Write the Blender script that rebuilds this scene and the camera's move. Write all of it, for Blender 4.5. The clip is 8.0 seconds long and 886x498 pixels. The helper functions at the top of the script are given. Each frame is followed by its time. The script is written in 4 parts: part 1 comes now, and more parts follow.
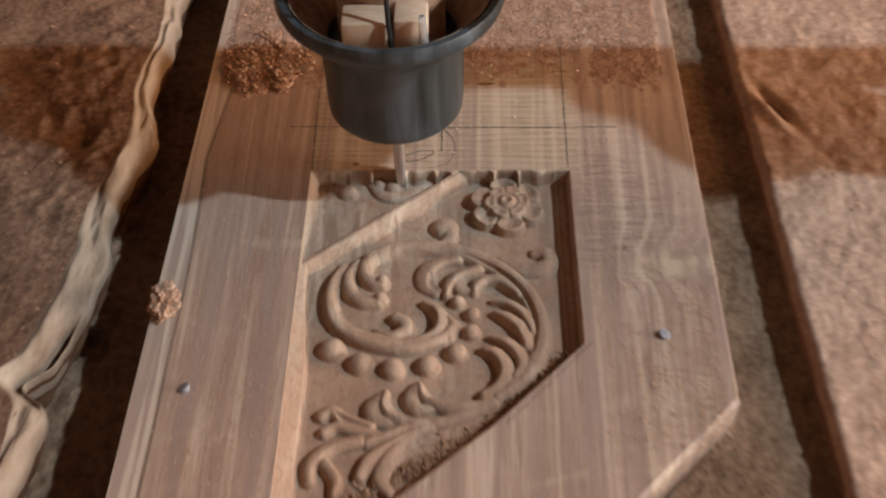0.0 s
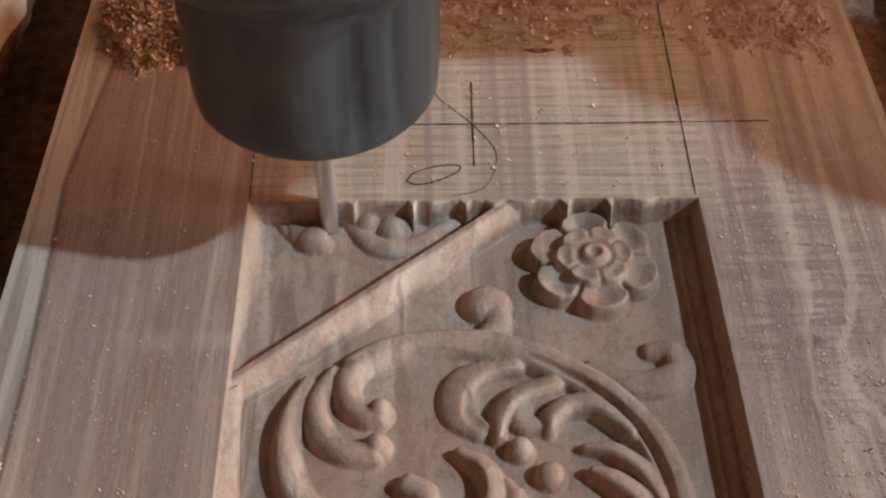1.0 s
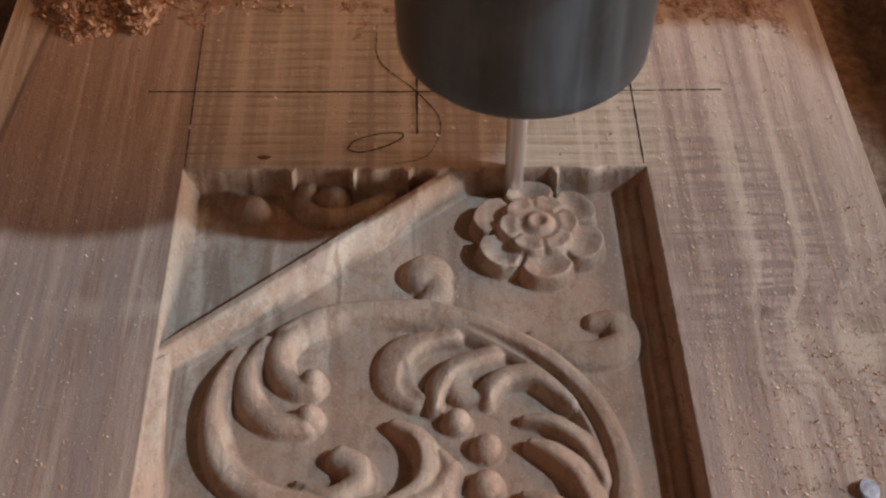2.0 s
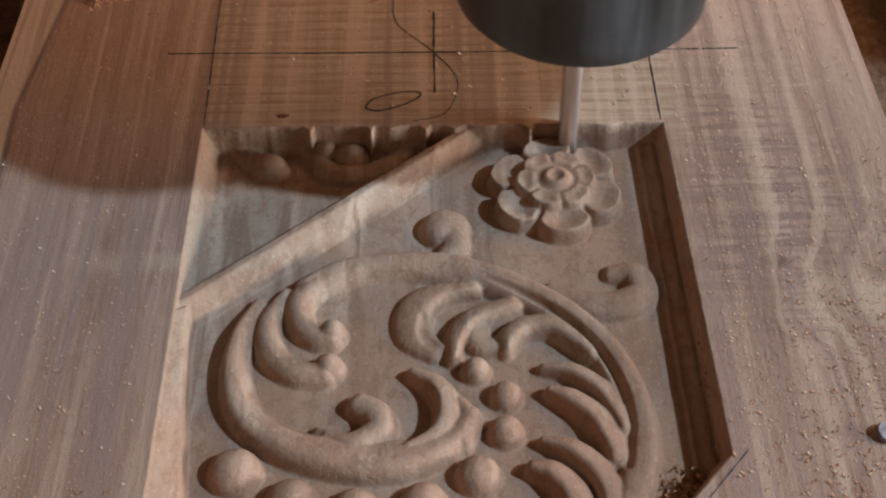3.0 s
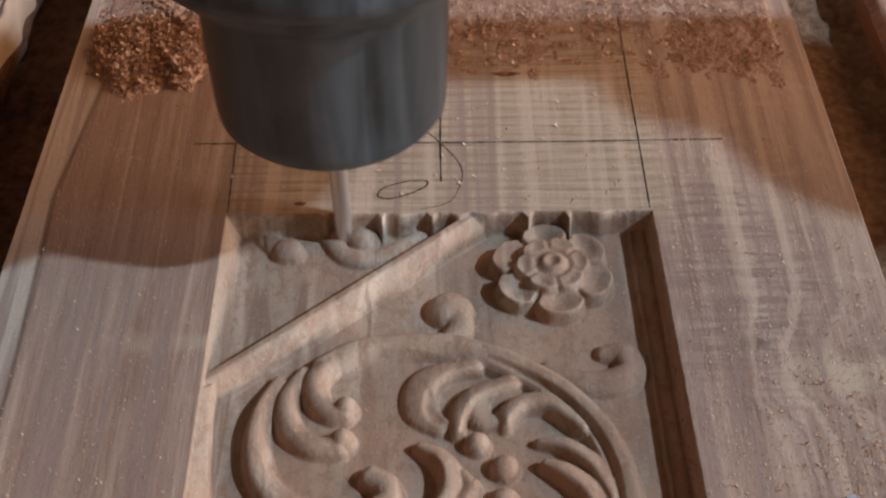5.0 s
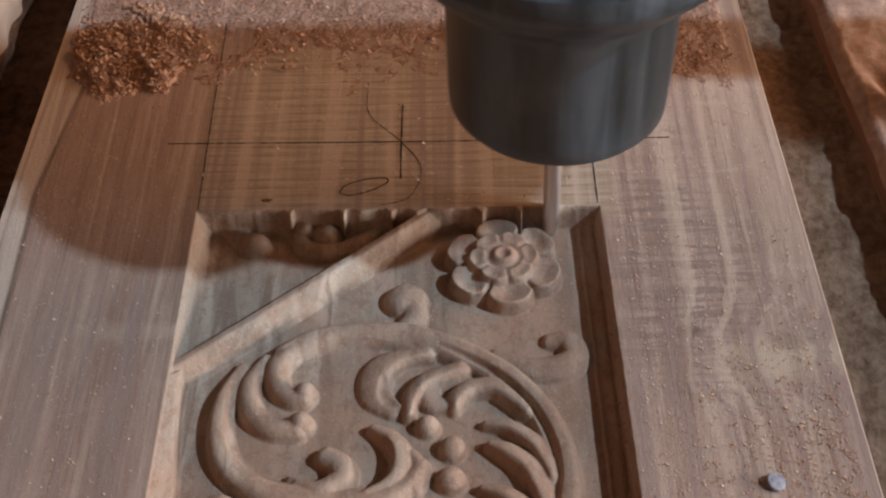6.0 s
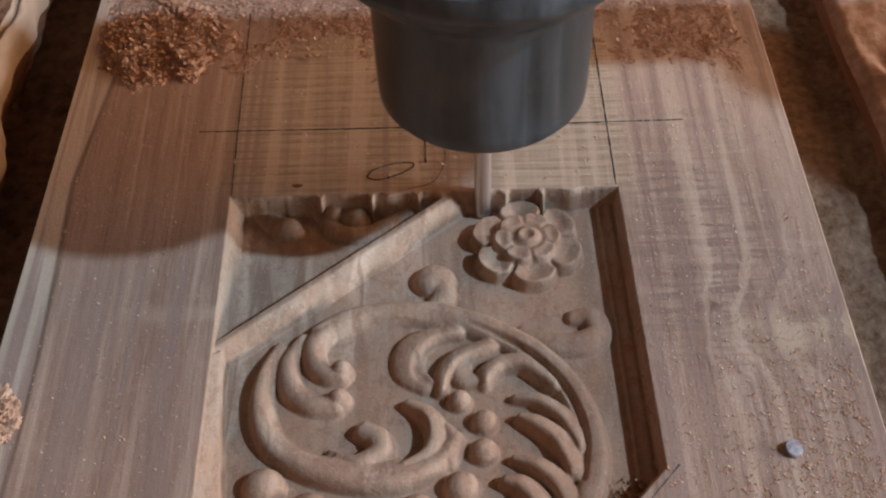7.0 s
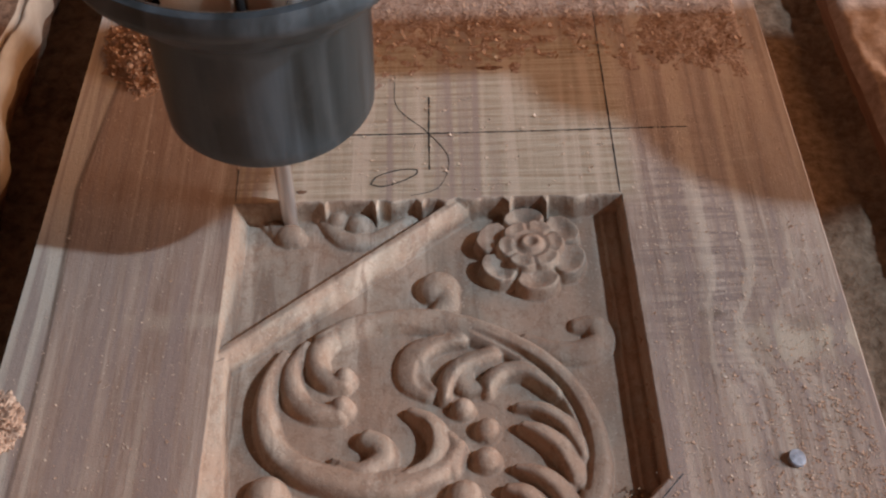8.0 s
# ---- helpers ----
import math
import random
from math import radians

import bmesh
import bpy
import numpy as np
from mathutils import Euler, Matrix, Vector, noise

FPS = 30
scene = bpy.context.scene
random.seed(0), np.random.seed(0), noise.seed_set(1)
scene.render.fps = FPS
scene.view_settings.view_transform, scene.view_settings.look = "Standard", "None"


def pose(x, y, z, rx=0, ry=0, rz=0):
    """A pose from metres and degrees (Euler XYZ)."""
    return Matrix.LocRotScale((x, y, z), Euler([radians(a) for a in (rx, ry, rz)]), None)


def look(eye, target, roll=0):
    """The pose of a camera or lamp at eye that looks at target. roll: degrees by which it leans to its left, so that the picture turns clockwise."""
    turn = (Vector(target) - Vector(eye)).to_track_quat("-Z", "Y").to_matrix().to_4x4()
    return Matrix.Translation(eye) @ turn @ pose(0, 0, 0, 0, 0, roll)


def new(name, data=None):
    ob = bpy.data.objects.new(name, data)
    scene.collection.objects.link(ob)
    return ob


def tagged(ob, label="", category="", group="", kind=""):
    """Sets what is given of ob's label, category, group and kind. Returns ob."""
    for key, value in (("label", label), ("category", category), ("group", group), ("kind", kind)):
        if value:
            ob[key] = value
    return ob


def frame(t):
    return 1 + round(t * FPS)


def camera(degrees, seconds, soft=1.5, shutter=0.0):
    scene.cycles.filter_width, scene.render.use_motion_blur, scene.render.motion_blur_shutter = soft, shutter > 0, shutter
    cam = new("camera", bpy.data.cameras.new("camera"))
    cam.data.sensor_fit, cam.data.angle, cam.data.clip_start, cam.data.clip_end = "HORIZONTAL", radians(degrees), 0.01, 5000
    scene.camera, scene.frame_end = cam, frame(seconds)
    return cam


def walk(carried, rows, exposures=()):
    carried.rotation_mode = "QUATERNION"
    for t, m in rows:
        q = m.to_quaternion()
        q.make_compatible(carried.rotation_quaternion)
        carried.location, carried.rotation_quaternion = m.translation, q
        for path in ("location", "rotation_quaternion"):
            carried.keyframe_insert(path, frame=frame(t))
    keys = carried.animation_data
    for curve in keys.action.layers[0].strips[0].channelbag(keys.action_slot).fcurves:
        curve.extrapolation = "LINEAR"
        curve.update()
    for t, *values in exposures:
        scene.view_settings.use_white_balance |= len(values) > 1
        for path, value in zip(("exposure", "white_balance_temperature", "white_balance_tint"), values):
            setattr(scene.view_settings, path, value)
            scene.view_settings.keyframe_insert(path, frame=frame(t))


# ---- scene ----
cam = camera(36.0, 8.0, soft=2.2, shutter=0.3)
# seconds, eye in metres, (tilt, roll, turn) in degrees
PATH = [
    (0, (0.1042, -0.6178, 0.5773), (43.65, -1.59, 2.20)),
    (0.2, (0.0686, -0.5098, 0.5019), (43.33, -0.18, -0.01)),
    (0.4, (0.0576, -0.4232, 0.4579), (42.56, 0.80, -1.28)),
    (0.5, (0.0661, -0.3992, 0.4323), (43.20, -0.02, -0.65)),
    (0.6, (0.0732, -0.3751, 0.4041), (43.27, -0.87, 0.03)),
    (0.7, (0.0748, -0.3587, 0.3795), (43.33, -0.73, -0.02)),
    (0.8, (0.0700, -0.3483, 0.3600), (43.23, -0.47, -0.63)),
    (1, (0.0662, -0.3428, 0.3431), (42.91, -0.34, -0.47)),
    (1.5, (0.0695, -0.3286, 0.3351), (42.74, 0.43, -1.09)),
    (2, (0.0810, -0.3411, 0.3257), (42.90, 0.55, -1.46)),
    (3.3, (0.0787, -0.3585, 0.3154), (43.16, -0.63, -0.32)),
    (3.5, (0.0707, -0.3621, 0.3201), (42.93, -0.69, -0.33)),
    (4, (0.0609, -0.3854, 0.3183), (42.48, -1.91, 1.38)),
    (4.2, (0.0565, -0.3996, 0.3137), (42.81, -1.60, 1.01)),
    (4.5, (0.0689, -0.3968, 0.3203), (42.41, -2.63, 2.35)),
    (4.8, (0.0814, -0.3777, 0.3464), (43.45, -1.79, 1.47)),
    (5, (0.0820, -0.3701, 0.3538), (44.75, -0.80, 0.13)),
    (5.2, (0.0879, -0.3663, 0.3662), (44.37, -0.84, 0.19)),
    (6.3, (0.1038, -0.4007, 0.3778), (44.46, -1.59, 0.95)),
    (6.5, (0.0996, -0.4039, 0.3830), (44.32, -1.61, 0.75)),
    (7, (0.0890, -0.4031, 0.3924), (43.34, -1.86, 0.29)),
    (7.5, (0.0941, -0.4037, 0.3881), (43.38, -2.02, 0.54)),
    (8, (0.0897, -0.4002, 0.3950), (43.24, -1.98, 0.61)),
]
walk(cam, [(t, pose(*eye, tilt, 0, turn) @ pose(0, 0, 0, 0, 0, roll)) for t, eye, (tilt, roll, turn) in PATH],
     [(0.0, -0.17, 6650, 10), (0.5, -0.14, 6080, 10), (2.2, -0.24, 6020, 10), (3.4, -0.22, 6080, 10), (4.3, -0.27, 6300, 10), (4.9, -0.22, 5980, 10), (8.0, -0.22, 5900, 10)])

# ---------------------------------------------------------------- light
world = bpy.data.worlds.new("workshop_air")
scene.world = world
world.use_nodes = True
world.node_tree.nodes["Background"].inputs[0].default_value = (0.9, 0.75, 0.6, 1)
world.node_tree.nodes["Background"].inputs[1].default_value = 0.006

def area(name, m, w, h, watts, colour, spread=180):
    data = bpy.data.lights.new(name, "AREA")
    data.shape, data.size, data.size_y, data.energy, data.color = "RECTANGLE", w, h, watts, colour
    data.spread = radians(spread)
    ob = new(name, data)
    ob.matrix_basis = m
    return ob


# added unseen lamps: a small high one gives the shadows, a broad one the warm soft light, a low one the raking light
area("high_key_light", look((3.15, -0.76, 2.95), (0.08, 0, 0)), 0.13, 0.11, 156, (0.71, 0.90, 1.07))
area("broad_fill_light", look((3.15, 0.85, 2.1), (0.05, 0.0, 0)), 2.0, 1.5, 90, (1.0, 0.49, 0.22))
area("low_rake_light", look((3.15, -0.65, 0.45), (0, 0.0, 0.05)), 0.9, 0.7, 108, (0.98, 0.90, 0.84))

# ---------------------------------------------------------------- materials


class Nodes:
    """A material's node tree in short calls."""

    def __init__(self, name):
        self.mat = bpy.data.materials.new(name)
        self.mat.use_nodes = True
        self.tree = self.mat.node_tree
        self.bsdf = self.tree.nodes["Principled BSDF"]
        self.coord = self.add("ShaderNodeTexCoord")

    def add(self, kind, **settings):
        node = self.tree.nodes.new(kind)
        for key, value in settings.items():
            if key == "operation":
                node.operation = value
            elif key == "blend_type":
                node.blend_type = value
            elif key == "data_type":
                node.data_type = value
            elif key == "feature":
                node.feature = value
        return node

    def join(self, a, b):
        self.tree.links.new(a, b)

    def value(self, socket, v):
        if isinstance(v, bpy.types.NodeSocket):
            self.join(v, socket)
        else:
            socket.default_value = v

    def scaled(self, sx, sy, sz, source="Object", turn=0.0):
        m = self.add("ShaderNodeMapping")
        self.join(self.coord.outputs[source], m.inputs[0])
        m.inputs["Scale"].default_value = (sx, sy, sz)
        m.inputs["Rotation"].default_value = (0, 0, radians(turn))
        return m.outputs[0]

    def noise(self, where, scale=1.0, detail=4.0, rough=0.6, warp=0.0):
        n = self.add("ShaderNodeTexNoise")
        self.join(where, n.inputs["Vector"])
        n.inputs["Scale"].default_value, n.inputs["Detail"].default_value = scale, detail
        n.inputs["Roughness"].default_value, n.inputs["Distortion"].default_value = rough, warp
        return n.outputs[0]

    def ramp(self, v, *stops):
        r = self.add("ShaderNodeValToRGB")
        self.join(v, r.inputs[0])
        while len(r.color_ramp.elements) < len(stops):
            r.color_ramp.elements.new(0.5)
        for e, (p, c) in zip(r.color_ramp.elements, stops):
            e.position = p
            e.color = (c, c, c, 1) if isinstance(c, (int, float)) else (*c, 1)
        return r.outputs[0]

    def math(self, op, a, b=0.0):
        n = self.add("ShaderNodeMath", operation=op)
        self.value(n.inputs[0], a)
        self.value(n.inputs[1], b)
        return n.outputs[0]

    def mix(self, f, a, b, blend="MIX"):
        n = self.add("ShaderNodeMix", data_type="RGBA", blend_type=blend)
        self.value(n.inputs[0], f)
        for s, v in ((n.inputs[6], a), (n.inputs[7], b)):
            self.value(s, (*v, 1) if isinstance(v, tuple) else v)
        return n.outputs[2]

    def band(self, v, lo, hi, soft):
        """1 between lo and hi, with soft ends."""
        up = self.add("ShaderNodeMapRange")
        down = self.add("ShaderNodeMapRange")
        for n, a, b in ((up, lo - soft, lo + soft), (down, hi + soft, hi - soft)):
            self.join(v, n.inputs[0])
            n.inputs[1].default_value, n.inputs[2].default_value = a, b
        return self.math("MULTIPLY", up.outputs[0], down.outputs[0])

    def spot(self, cx, cy, rx, ry, rag):
        """1 in the middle of an oval on the board, falling to a ragged rim."""
        x, y, _ = self.axes()
        u = self.math("DIVIDE", self.math("SUBTRACT", x, cx), rx)
        v = self.math("DIVIDE", self.math("SUBTRACT", y, cy), ry)
        far = self.math("SQRT", self.math("ADD", self.math("MULTIPLY", u, u), self.math("MULTIPLY", v, v)))
        far = self.math("ADD", far, self.math("MULTIPLY", self.math("SUBTRACT", self.noise(self.scaled(rag * 12, rag * 12, rag * 12), 1.0, 4), 0.5), 1.6))
        return self.ramp(far, (0.35, 1.0), (1.0, 0.0))

    def axes(self):
        s = self.add("ShaderNodeSeparateXYZ")
        self.join(self.coord.outputs["Object"], s.inputs[0])
        return s.outputs

    def joined(self, *xyz):
        c = self.add("ShaderNodeCombineXYZ")
        for socket, v in zip(c.inputs, xyz):
            self.join(v, socket)
        return c.outputs[0]

    def bump(self, height, strength, distance):
        b = self.add("ShaderNodeBump")
        self.join(height, b.inputs["Height"])
        b.inputs["Strength"].default_value, b.inputs["Distance"].default_value = strength, distance
        self.join(b.outputs[0], self.bsdf.inputs["Normal"])

    def finish(self, colour, rough=0.6, metal=0.0, spec=0.4):
        self.value(self.bsdf.inputs["Base Color"], (*colour, 1) if isinstance(colour, tuple) else colour)
        self.value(self.bsdf.inputs["Roughness"], rough)
        self.bsdf.inputs["Metallic"].default_value = metal
        self.bsdf.inputs["Specular IOR Level"].default_value = spec
        return self.mat


def board_wood():
    """Hardwood plank: grain along y, pale sapwood edge, a rough-sawn pale patch above the pocket."""
    n = Nodes("board_wood")
    x, y, z = n.axes()
    warp = n.noise(n.scaled(9, 3, 9), 1.0, 2)
    streak = n.noise(n.scaled(62, 3.2, 40), 1.0, 6, 0.66, 1.6)
    broad = n.noise(n.scaled(20, 1.9, 16), 1.0, 3, 0.55, 2.2)
    fine = n.noise(n.scaled(900, 45, 500), 1.0, 3, 0.6)
    speck = n.noise(n.scaled(1500, 1500, 1500), 1.0, 2, 0.5)
    base = n.ramp(broad, (0.30, (0.245, 0.158, 0.106)), (0.46, (0.36, 0.25, 0.182)), (0.58, (0.425, 0.308, 0.230)), (0.72, (0.52, 0.395, 0.305)))
    base = n.mix(n.ramp(streak, (0.38, 0.85), (0.55, 0.0)), base, (0.22, 0.14, 0.098))
    figure = n.noise(n.scaled(14, 30, 14), 1.0, 3, 0.6, 2.0)
    base = n.mix(n.ramp(figure, (0.56, 0.0), (0.75, 0.45)), base, (0.52, 0.405, 0.30))
    base = n.mix(n.math("MULTIPLY", n.ramp(fine, (0.42, 0.0), (0.7, 1.0)), 0.35), base, (0.56, 0.45, 0.37))
    # a pale flare, a pale knot with dark specks, and rippled figure beside the pocket
    base = n.mix(n.math("MULTIPLY", n.spot(-0.0138, -0.0627, 0.030, 0.006, 5), 0.55), base, (0.50, 0.40, 0.29))
    base = n.mix(n.math("MULTIPLY", n.spot(0.2229, -0.0787, 0.034, 0.013, 6), 0.6), base, (0.55, 0.44, 0.31))
    base = n.mix(n.math("MULTIPLY", n.spot(0.1874, -0.0662, 0.0065, 0.004, 60), 0.8), base, (0.11, 0.07, 0.045))
    base = n.mix(n.math("MULTIPLY", n.spot(0.2205, -0.0715, 0.008, 0.006, 60), 0.6), base, (0.20, 0.13, 0.09))
    ripple = n.noise(n.scaled(40, 420, 30), 1.0, 2, 0.5, 0.8)
    rippled = n.spot(0.187, -0.030, 0.036, 0.085, 3)
    base = n.mix(n.math("MULTIPLY", n.math("MULTIPLY", n.ramp(ripple, (0.40, 1.0), (0.55, 0.0)), rippled), 0.8), base, (0.22, 0.155, 0.125))
    base = n.mix(n.math("MULTIPLY", n.band(x, -0.09, -0.006, 0.006), 0.38), base, (0.315, 0.195, 0.135))
    # sapwood edge with a dark growth line
    wob = n.math("ADD", x, n.math("MULTIPLY", n.math("SUBTRACT", warp, 0.5), 0.020))
    wob = n.math("SUBTRACT", wob, n.math("MULTIPLY", n.math("MAXIMUM", n.math("SUBTRACT", y, 0.01), 0.0), 0.11))
    sap = n.band(wob, -0.2, -0.0655, 0.0008)
    base = n.mix(n.math("MULTIPLY", sap, 0.85), base, (0.54, 0.45, 0.35))
    base = n.mix(n.math("MULTIPLY", n.band(wob, -0.0668, -0.0648, 0.0006), 0.85), base, (0.12, 0.075, 0.05))
    # rough-sawn pale patch
    patch = n.math("MULTIPLY", n.band(x, -0.002, 0.166, 0.004), n.band(y, -0.002, 0.105, 0.006))
    saw = n.noise(n.scaled(28, 720, 30), 1.0, 3, 0.6, 0.6)
    pale = n.ramp(saw, (0.34, (0.33, 0.255, 0.165)), (0.50, (0.43, 0.345, 0.24)), (0.7, (0.51, 0.43, 0.31)))
    base = n.mix(n.math("MULTIPLY", patch, 0.8), base, pale)
    sway = n.noise(n.scaled(11, 26, 10), 1.0, 3, 0.55)
    fade = n.ramp(n.noise(n.scaled(36, 60, 30), 1.0, 3, 0.6), (0.34, 0.25), (0.62, 1.0))
    ridge = n.math("SINE", n.math("ADD", n.math("MULTIPLY", y, 1210), n.math("MULTIPLY", sway, 11)))
    marks = n.math("MULTIPLY", n.math("MULTIPLY", n.ramp(ridge, (0.25, 0.0), (0.95, 1.0)), patch), fade)
    base = n.mix(n.math("MULTIPLY", marks, 0.75), base, (0.27, 0.18, 0.105))
    # purplish growth bands that swerve round a knot
    swerve = n.math("ADD", x, n.math("MULTIPLY", n.spot(0.215, -0.078, 0.045, 0.035, 2), 0.010))
    band = n.noise(n.joined(n.math("MULTIPLY", swerve, 105), n.math("MULTIPLY", y, 2.6), n.math("MULTIPLY", z, 40)), 1.0, 3, 0.55, 0.9)
    base = n.mix(n.ramp(band, (0.38, 0.75), (0.50, 0.0)), base, (0.285, 0.203, 0.165))
    base = n.mix(n.ramp(band, (0.54, 0.0), (0.66, 0.60)), base, (0.55, 0.425, 0.315))
    base = n.mix(n.math("MULTIPLY", n.ramp(speck, (0.62, 0.0), (0.72, 1.0)), 0.25), base, (0.66, 0.50, 0.38))
    relief = n.math("ADD", n.math("MULTIPLY", fine, 0.5), n.math("MULTIPLY", n.math("MULTIPLY", saw, patch), 1.3))
    relief = n.math("ADD", relief, n.math("MULTIPLY", speck, 0.7))
    tear = n.noise(n.scaled(420, 260, 420), 1.0, 4, 0.65, 0.4)
    relief = n.math("ADD", relief, n.math("MULTIPLY", n.ramp(tear, (0.35, 0.0), (0.7, 1.0)), 0.28))
    base = n.mix(n.ramp(tear, (0.30, 0.12), (0.46, 0.0)), base, (0.20, 0.125, 0.08))
    n.bump(relief, 0.42, 0.0005)
    return n.finish(base, n.ramp(streak, (0.3, 0.5), (0.7, 0.68)), spec=0.35)


def carved_wood():
    """The same hardwood where the cutter has been: matt, soft grain, tool fuzz, grit and reddish dust lying in patches."""
    n = Nodes("carved_wood")
    x, y, z = n.axes()
    broad = n.noise(n.scaled(26, 3.0, 16), 1.0, 3, 0.55, 1.6)
    streak = n.noise(n.scaled(85, 7, 60), 1.0, 4, 0.6, 1.2)
    grit = n.noise(n.scaled(1100, 1100, 1100), 1.0, 2, 0.5)
    crumb = n.noise(n.scaled(520, 520, 520), 1.0, 3, 0.6)
    fuzz = n.noise(n.scaled(240, 160, 240), 1.0, 5, 0.7, 0.4)
    base = n.ramp(broad, (0.34, (0.225, 0.172, 0.125)), (0.46, (0.345, 0.268, 0.198)), (0.56, (0.40, 0.318, 0.238)), (0.66, (0.50, 0.405, 0.31)))
    base = n.mix(n.ramp(streak, (0.40, 0.75), (0.53, 0.0)), base, (0.215, 0.148, 0.105))
    drift = n.math("ADD", n.noise(n.scaled(34, 26, 40), 1.0, 5, 0.65), n.math("MULTIPLY", y, -1.0))
    base = n.mix(n.ramp(drift, (0.46, 0.0), (0.70, 0.65)), base, (0.42, 0.255, 0.165))
    base = n.mix(n.ramp(fuzz, (0.38, 0.55), (0.50, 0.0)), base, (0.27, 0.165, 0.105))
    base = n.mix(n.ramp(crumb, (0.60, 0.0), (0.72, 0.45)), base, (0.56, 0.43, 0.33))
    base = n.mix(n.ramp(grit, (0.30, 0.35), (0.38, 0.0)), base, (0.20, 0.125, 0.08))
    base = n.mix(n.ramp(grit, (0.66, 0.0), (0.74, 0.5)), base, (0.64, 0.50, 0.39))
    relief = n.math("ADD", n.math("MULTIPLY", grit, 0.4), n.math("ADD", fuzz, n.math("MULTIPLY", crumb, 0.5)))
    n.bump(relief, 0.50, 0.0007)
    return n.finish(base, n.ramp(streak, (0.3, 0.65), (0.7, 0.85)), spec=0.2)


def plain(name, dark, light, scale, rough, metal=0.0, spec=0.4, stretch=(1, 1, 1), bump=0.0, depth=0.001, detail=5.0):
    n = Nodes(name)
    where = n.scaled(*(scale * s for s in stretch))
    v = n.noise(where, 1.0, detail, 0.62)
    w = n.noise(n.scaled(*(scale * 0.17 * s for s in stretch)), 1.0, 3, 0.55)
    both = n.math("ADD", n.math("MULTIPLY", v, 0.6), n.math("MULTIPLY", w, 0.4))
    if bump:
        n.bump(v, bump, depth)
    return n.finish(n.ramp(both, (0.36, dark), (0.64, light)), rough, metal, spec)


def dusty_plastic():
    """Dark moulded plastic, with a greyish film of dust in vertical smears and a few scuffs."""
    n = Nodes("dark_grey_plastic")
    smear = n.noise(n.scaled(95, 95, 9), 1.0, 4, 0.6, 0.5)
    patch = n.noise(n.scaled(34, 34, 22), 1.0, 4, 0.65)
    scuff = n.noise(n.scaled(260, 260, 700), 1.0, 3, 0.6)
    base = n.ramp(smear, (0.34, (0.022, 0.027, 0.027)), (0.50, (0.045, 0.054, 0.058)), (0.68, (0.080, 0.092, 0.10)))
    base = n.mix(n.ramp(patch, (0.54, 0.0), (0.74, 0.5)), base, (0.11, 0.115, 0.115))
    base = n.mix(n.ramp(scuff, (0.66, 0.0), (0.74, 0.4)), base, (0.12, 0.11, 0.10))
    n.bump(n.math("ADD", smear, n.math("MULTIPLY", scuff, 0.3)), 0.2, 0.0004)
    return n.finish(base, n.ramp(smear, (0.35, 0.36), (0.65, 0.52)), spec=0.6)


WOOD = board_wood()
CARVED = carved_wood()
DUST = plain("sawdust", (0.38, 0.215, 0.13), (0.64, 0.43, 0.30), 420, 0.95, spec=0.1, bump=1.0, depth=0.002)
POWDER = plain("fine_sawdust", (0.235, 0.135, 0.087), (0.46, 0.315, 0.23), 520, 0.95, spec=0.1, bump=1.0, depth=0.0012)
SHAVING = plain("shaving", (0.35, 0.195, 0.115), (0.52, 0.335, 0.22), 200, 0.8, spec=0.2)
CHIP = plain("pale_chip", (0.45, 0.31, 0.21), (0.70, 0.54, 0.41), 300, 0.8, spec=0.2)
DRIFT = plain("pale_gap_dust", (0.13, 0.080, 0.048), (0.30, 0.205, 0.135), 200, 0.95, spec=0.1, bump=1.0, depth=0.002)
BED = plain("dusty_bed", (0.13, 0.085, 0.055), (0.34, 0.225, 0.145), 160, 0.95, spec=0.1, bump=1.0, depth=0.003)
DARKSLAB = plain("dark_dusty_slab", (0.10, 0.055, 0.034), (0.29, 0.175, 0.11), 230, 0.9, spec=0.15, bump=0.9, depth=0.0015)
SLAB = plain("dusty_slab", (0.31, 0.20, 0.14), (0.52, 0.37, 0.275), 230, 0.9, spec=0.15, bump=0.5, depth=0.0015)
RAILWOOD = plain("red_brown_wood", (0.16, 0.075, 0.042), (0.31, 0.16, 0.09), 60, 0.7, stretch=(3, 0.15, 3), bump=0.3)
SAPEDGE = plain("live_edge_sapwood", (0.18, 0.12, 0.078), (0.46, 0.37, 0.275), 45, 0.75, stretch=(1.4, 0.4, 1), bump=0.5, depth=0.002)
FIBRE = plain("brown_fibre", (0.19, 0.105, 0.06), (0.42, 0.265, 0.165), 300, 0.9, spec=0.15)
BARK = plain("bark", (0.09, 0.046, 0.028), (0.24, 0.125, 0.07), 120, 0.95, spec=0.1, bump=1.0, depth=0.004)
PLASTIC = dusty_plastic()
INNER = plain("dust_coated_inside", (0.24, 0.15, 0.10), (0.56, 0.40, 0.29), 130, 0.8, bump=0.4)
STEEL = plain("bright_steel", (0.60, 0.54, 0.51), (0.80, 0.74, 0.70), 300, 0.45, metal=1.0, stretch=(1, 1, 0.05))
CASTING = plain("grey_casting", (0.10, 0.09, 0.085), (0.24, 0.21, 0.19), 120, 0.6, bump=0.2)
BLOCK = plain("pale_wood_block", (0.50, 0.33, 0.21), (0.68, 0.49, 0.34), 160, 0.7, stretch=(1, 3, 0.2), bump=0.2)
RUBBER = plain("black_rubber", (0.008, 0.008, 0.008), (0.025, 0.022, 0.02), 80, 0.55)
NAIL = plain("dull_zinc", (0.15, 0.15, 0.165), (0.34, 0.34, 0.37), 500, 0.6, metal=0.2, bump=0.3)
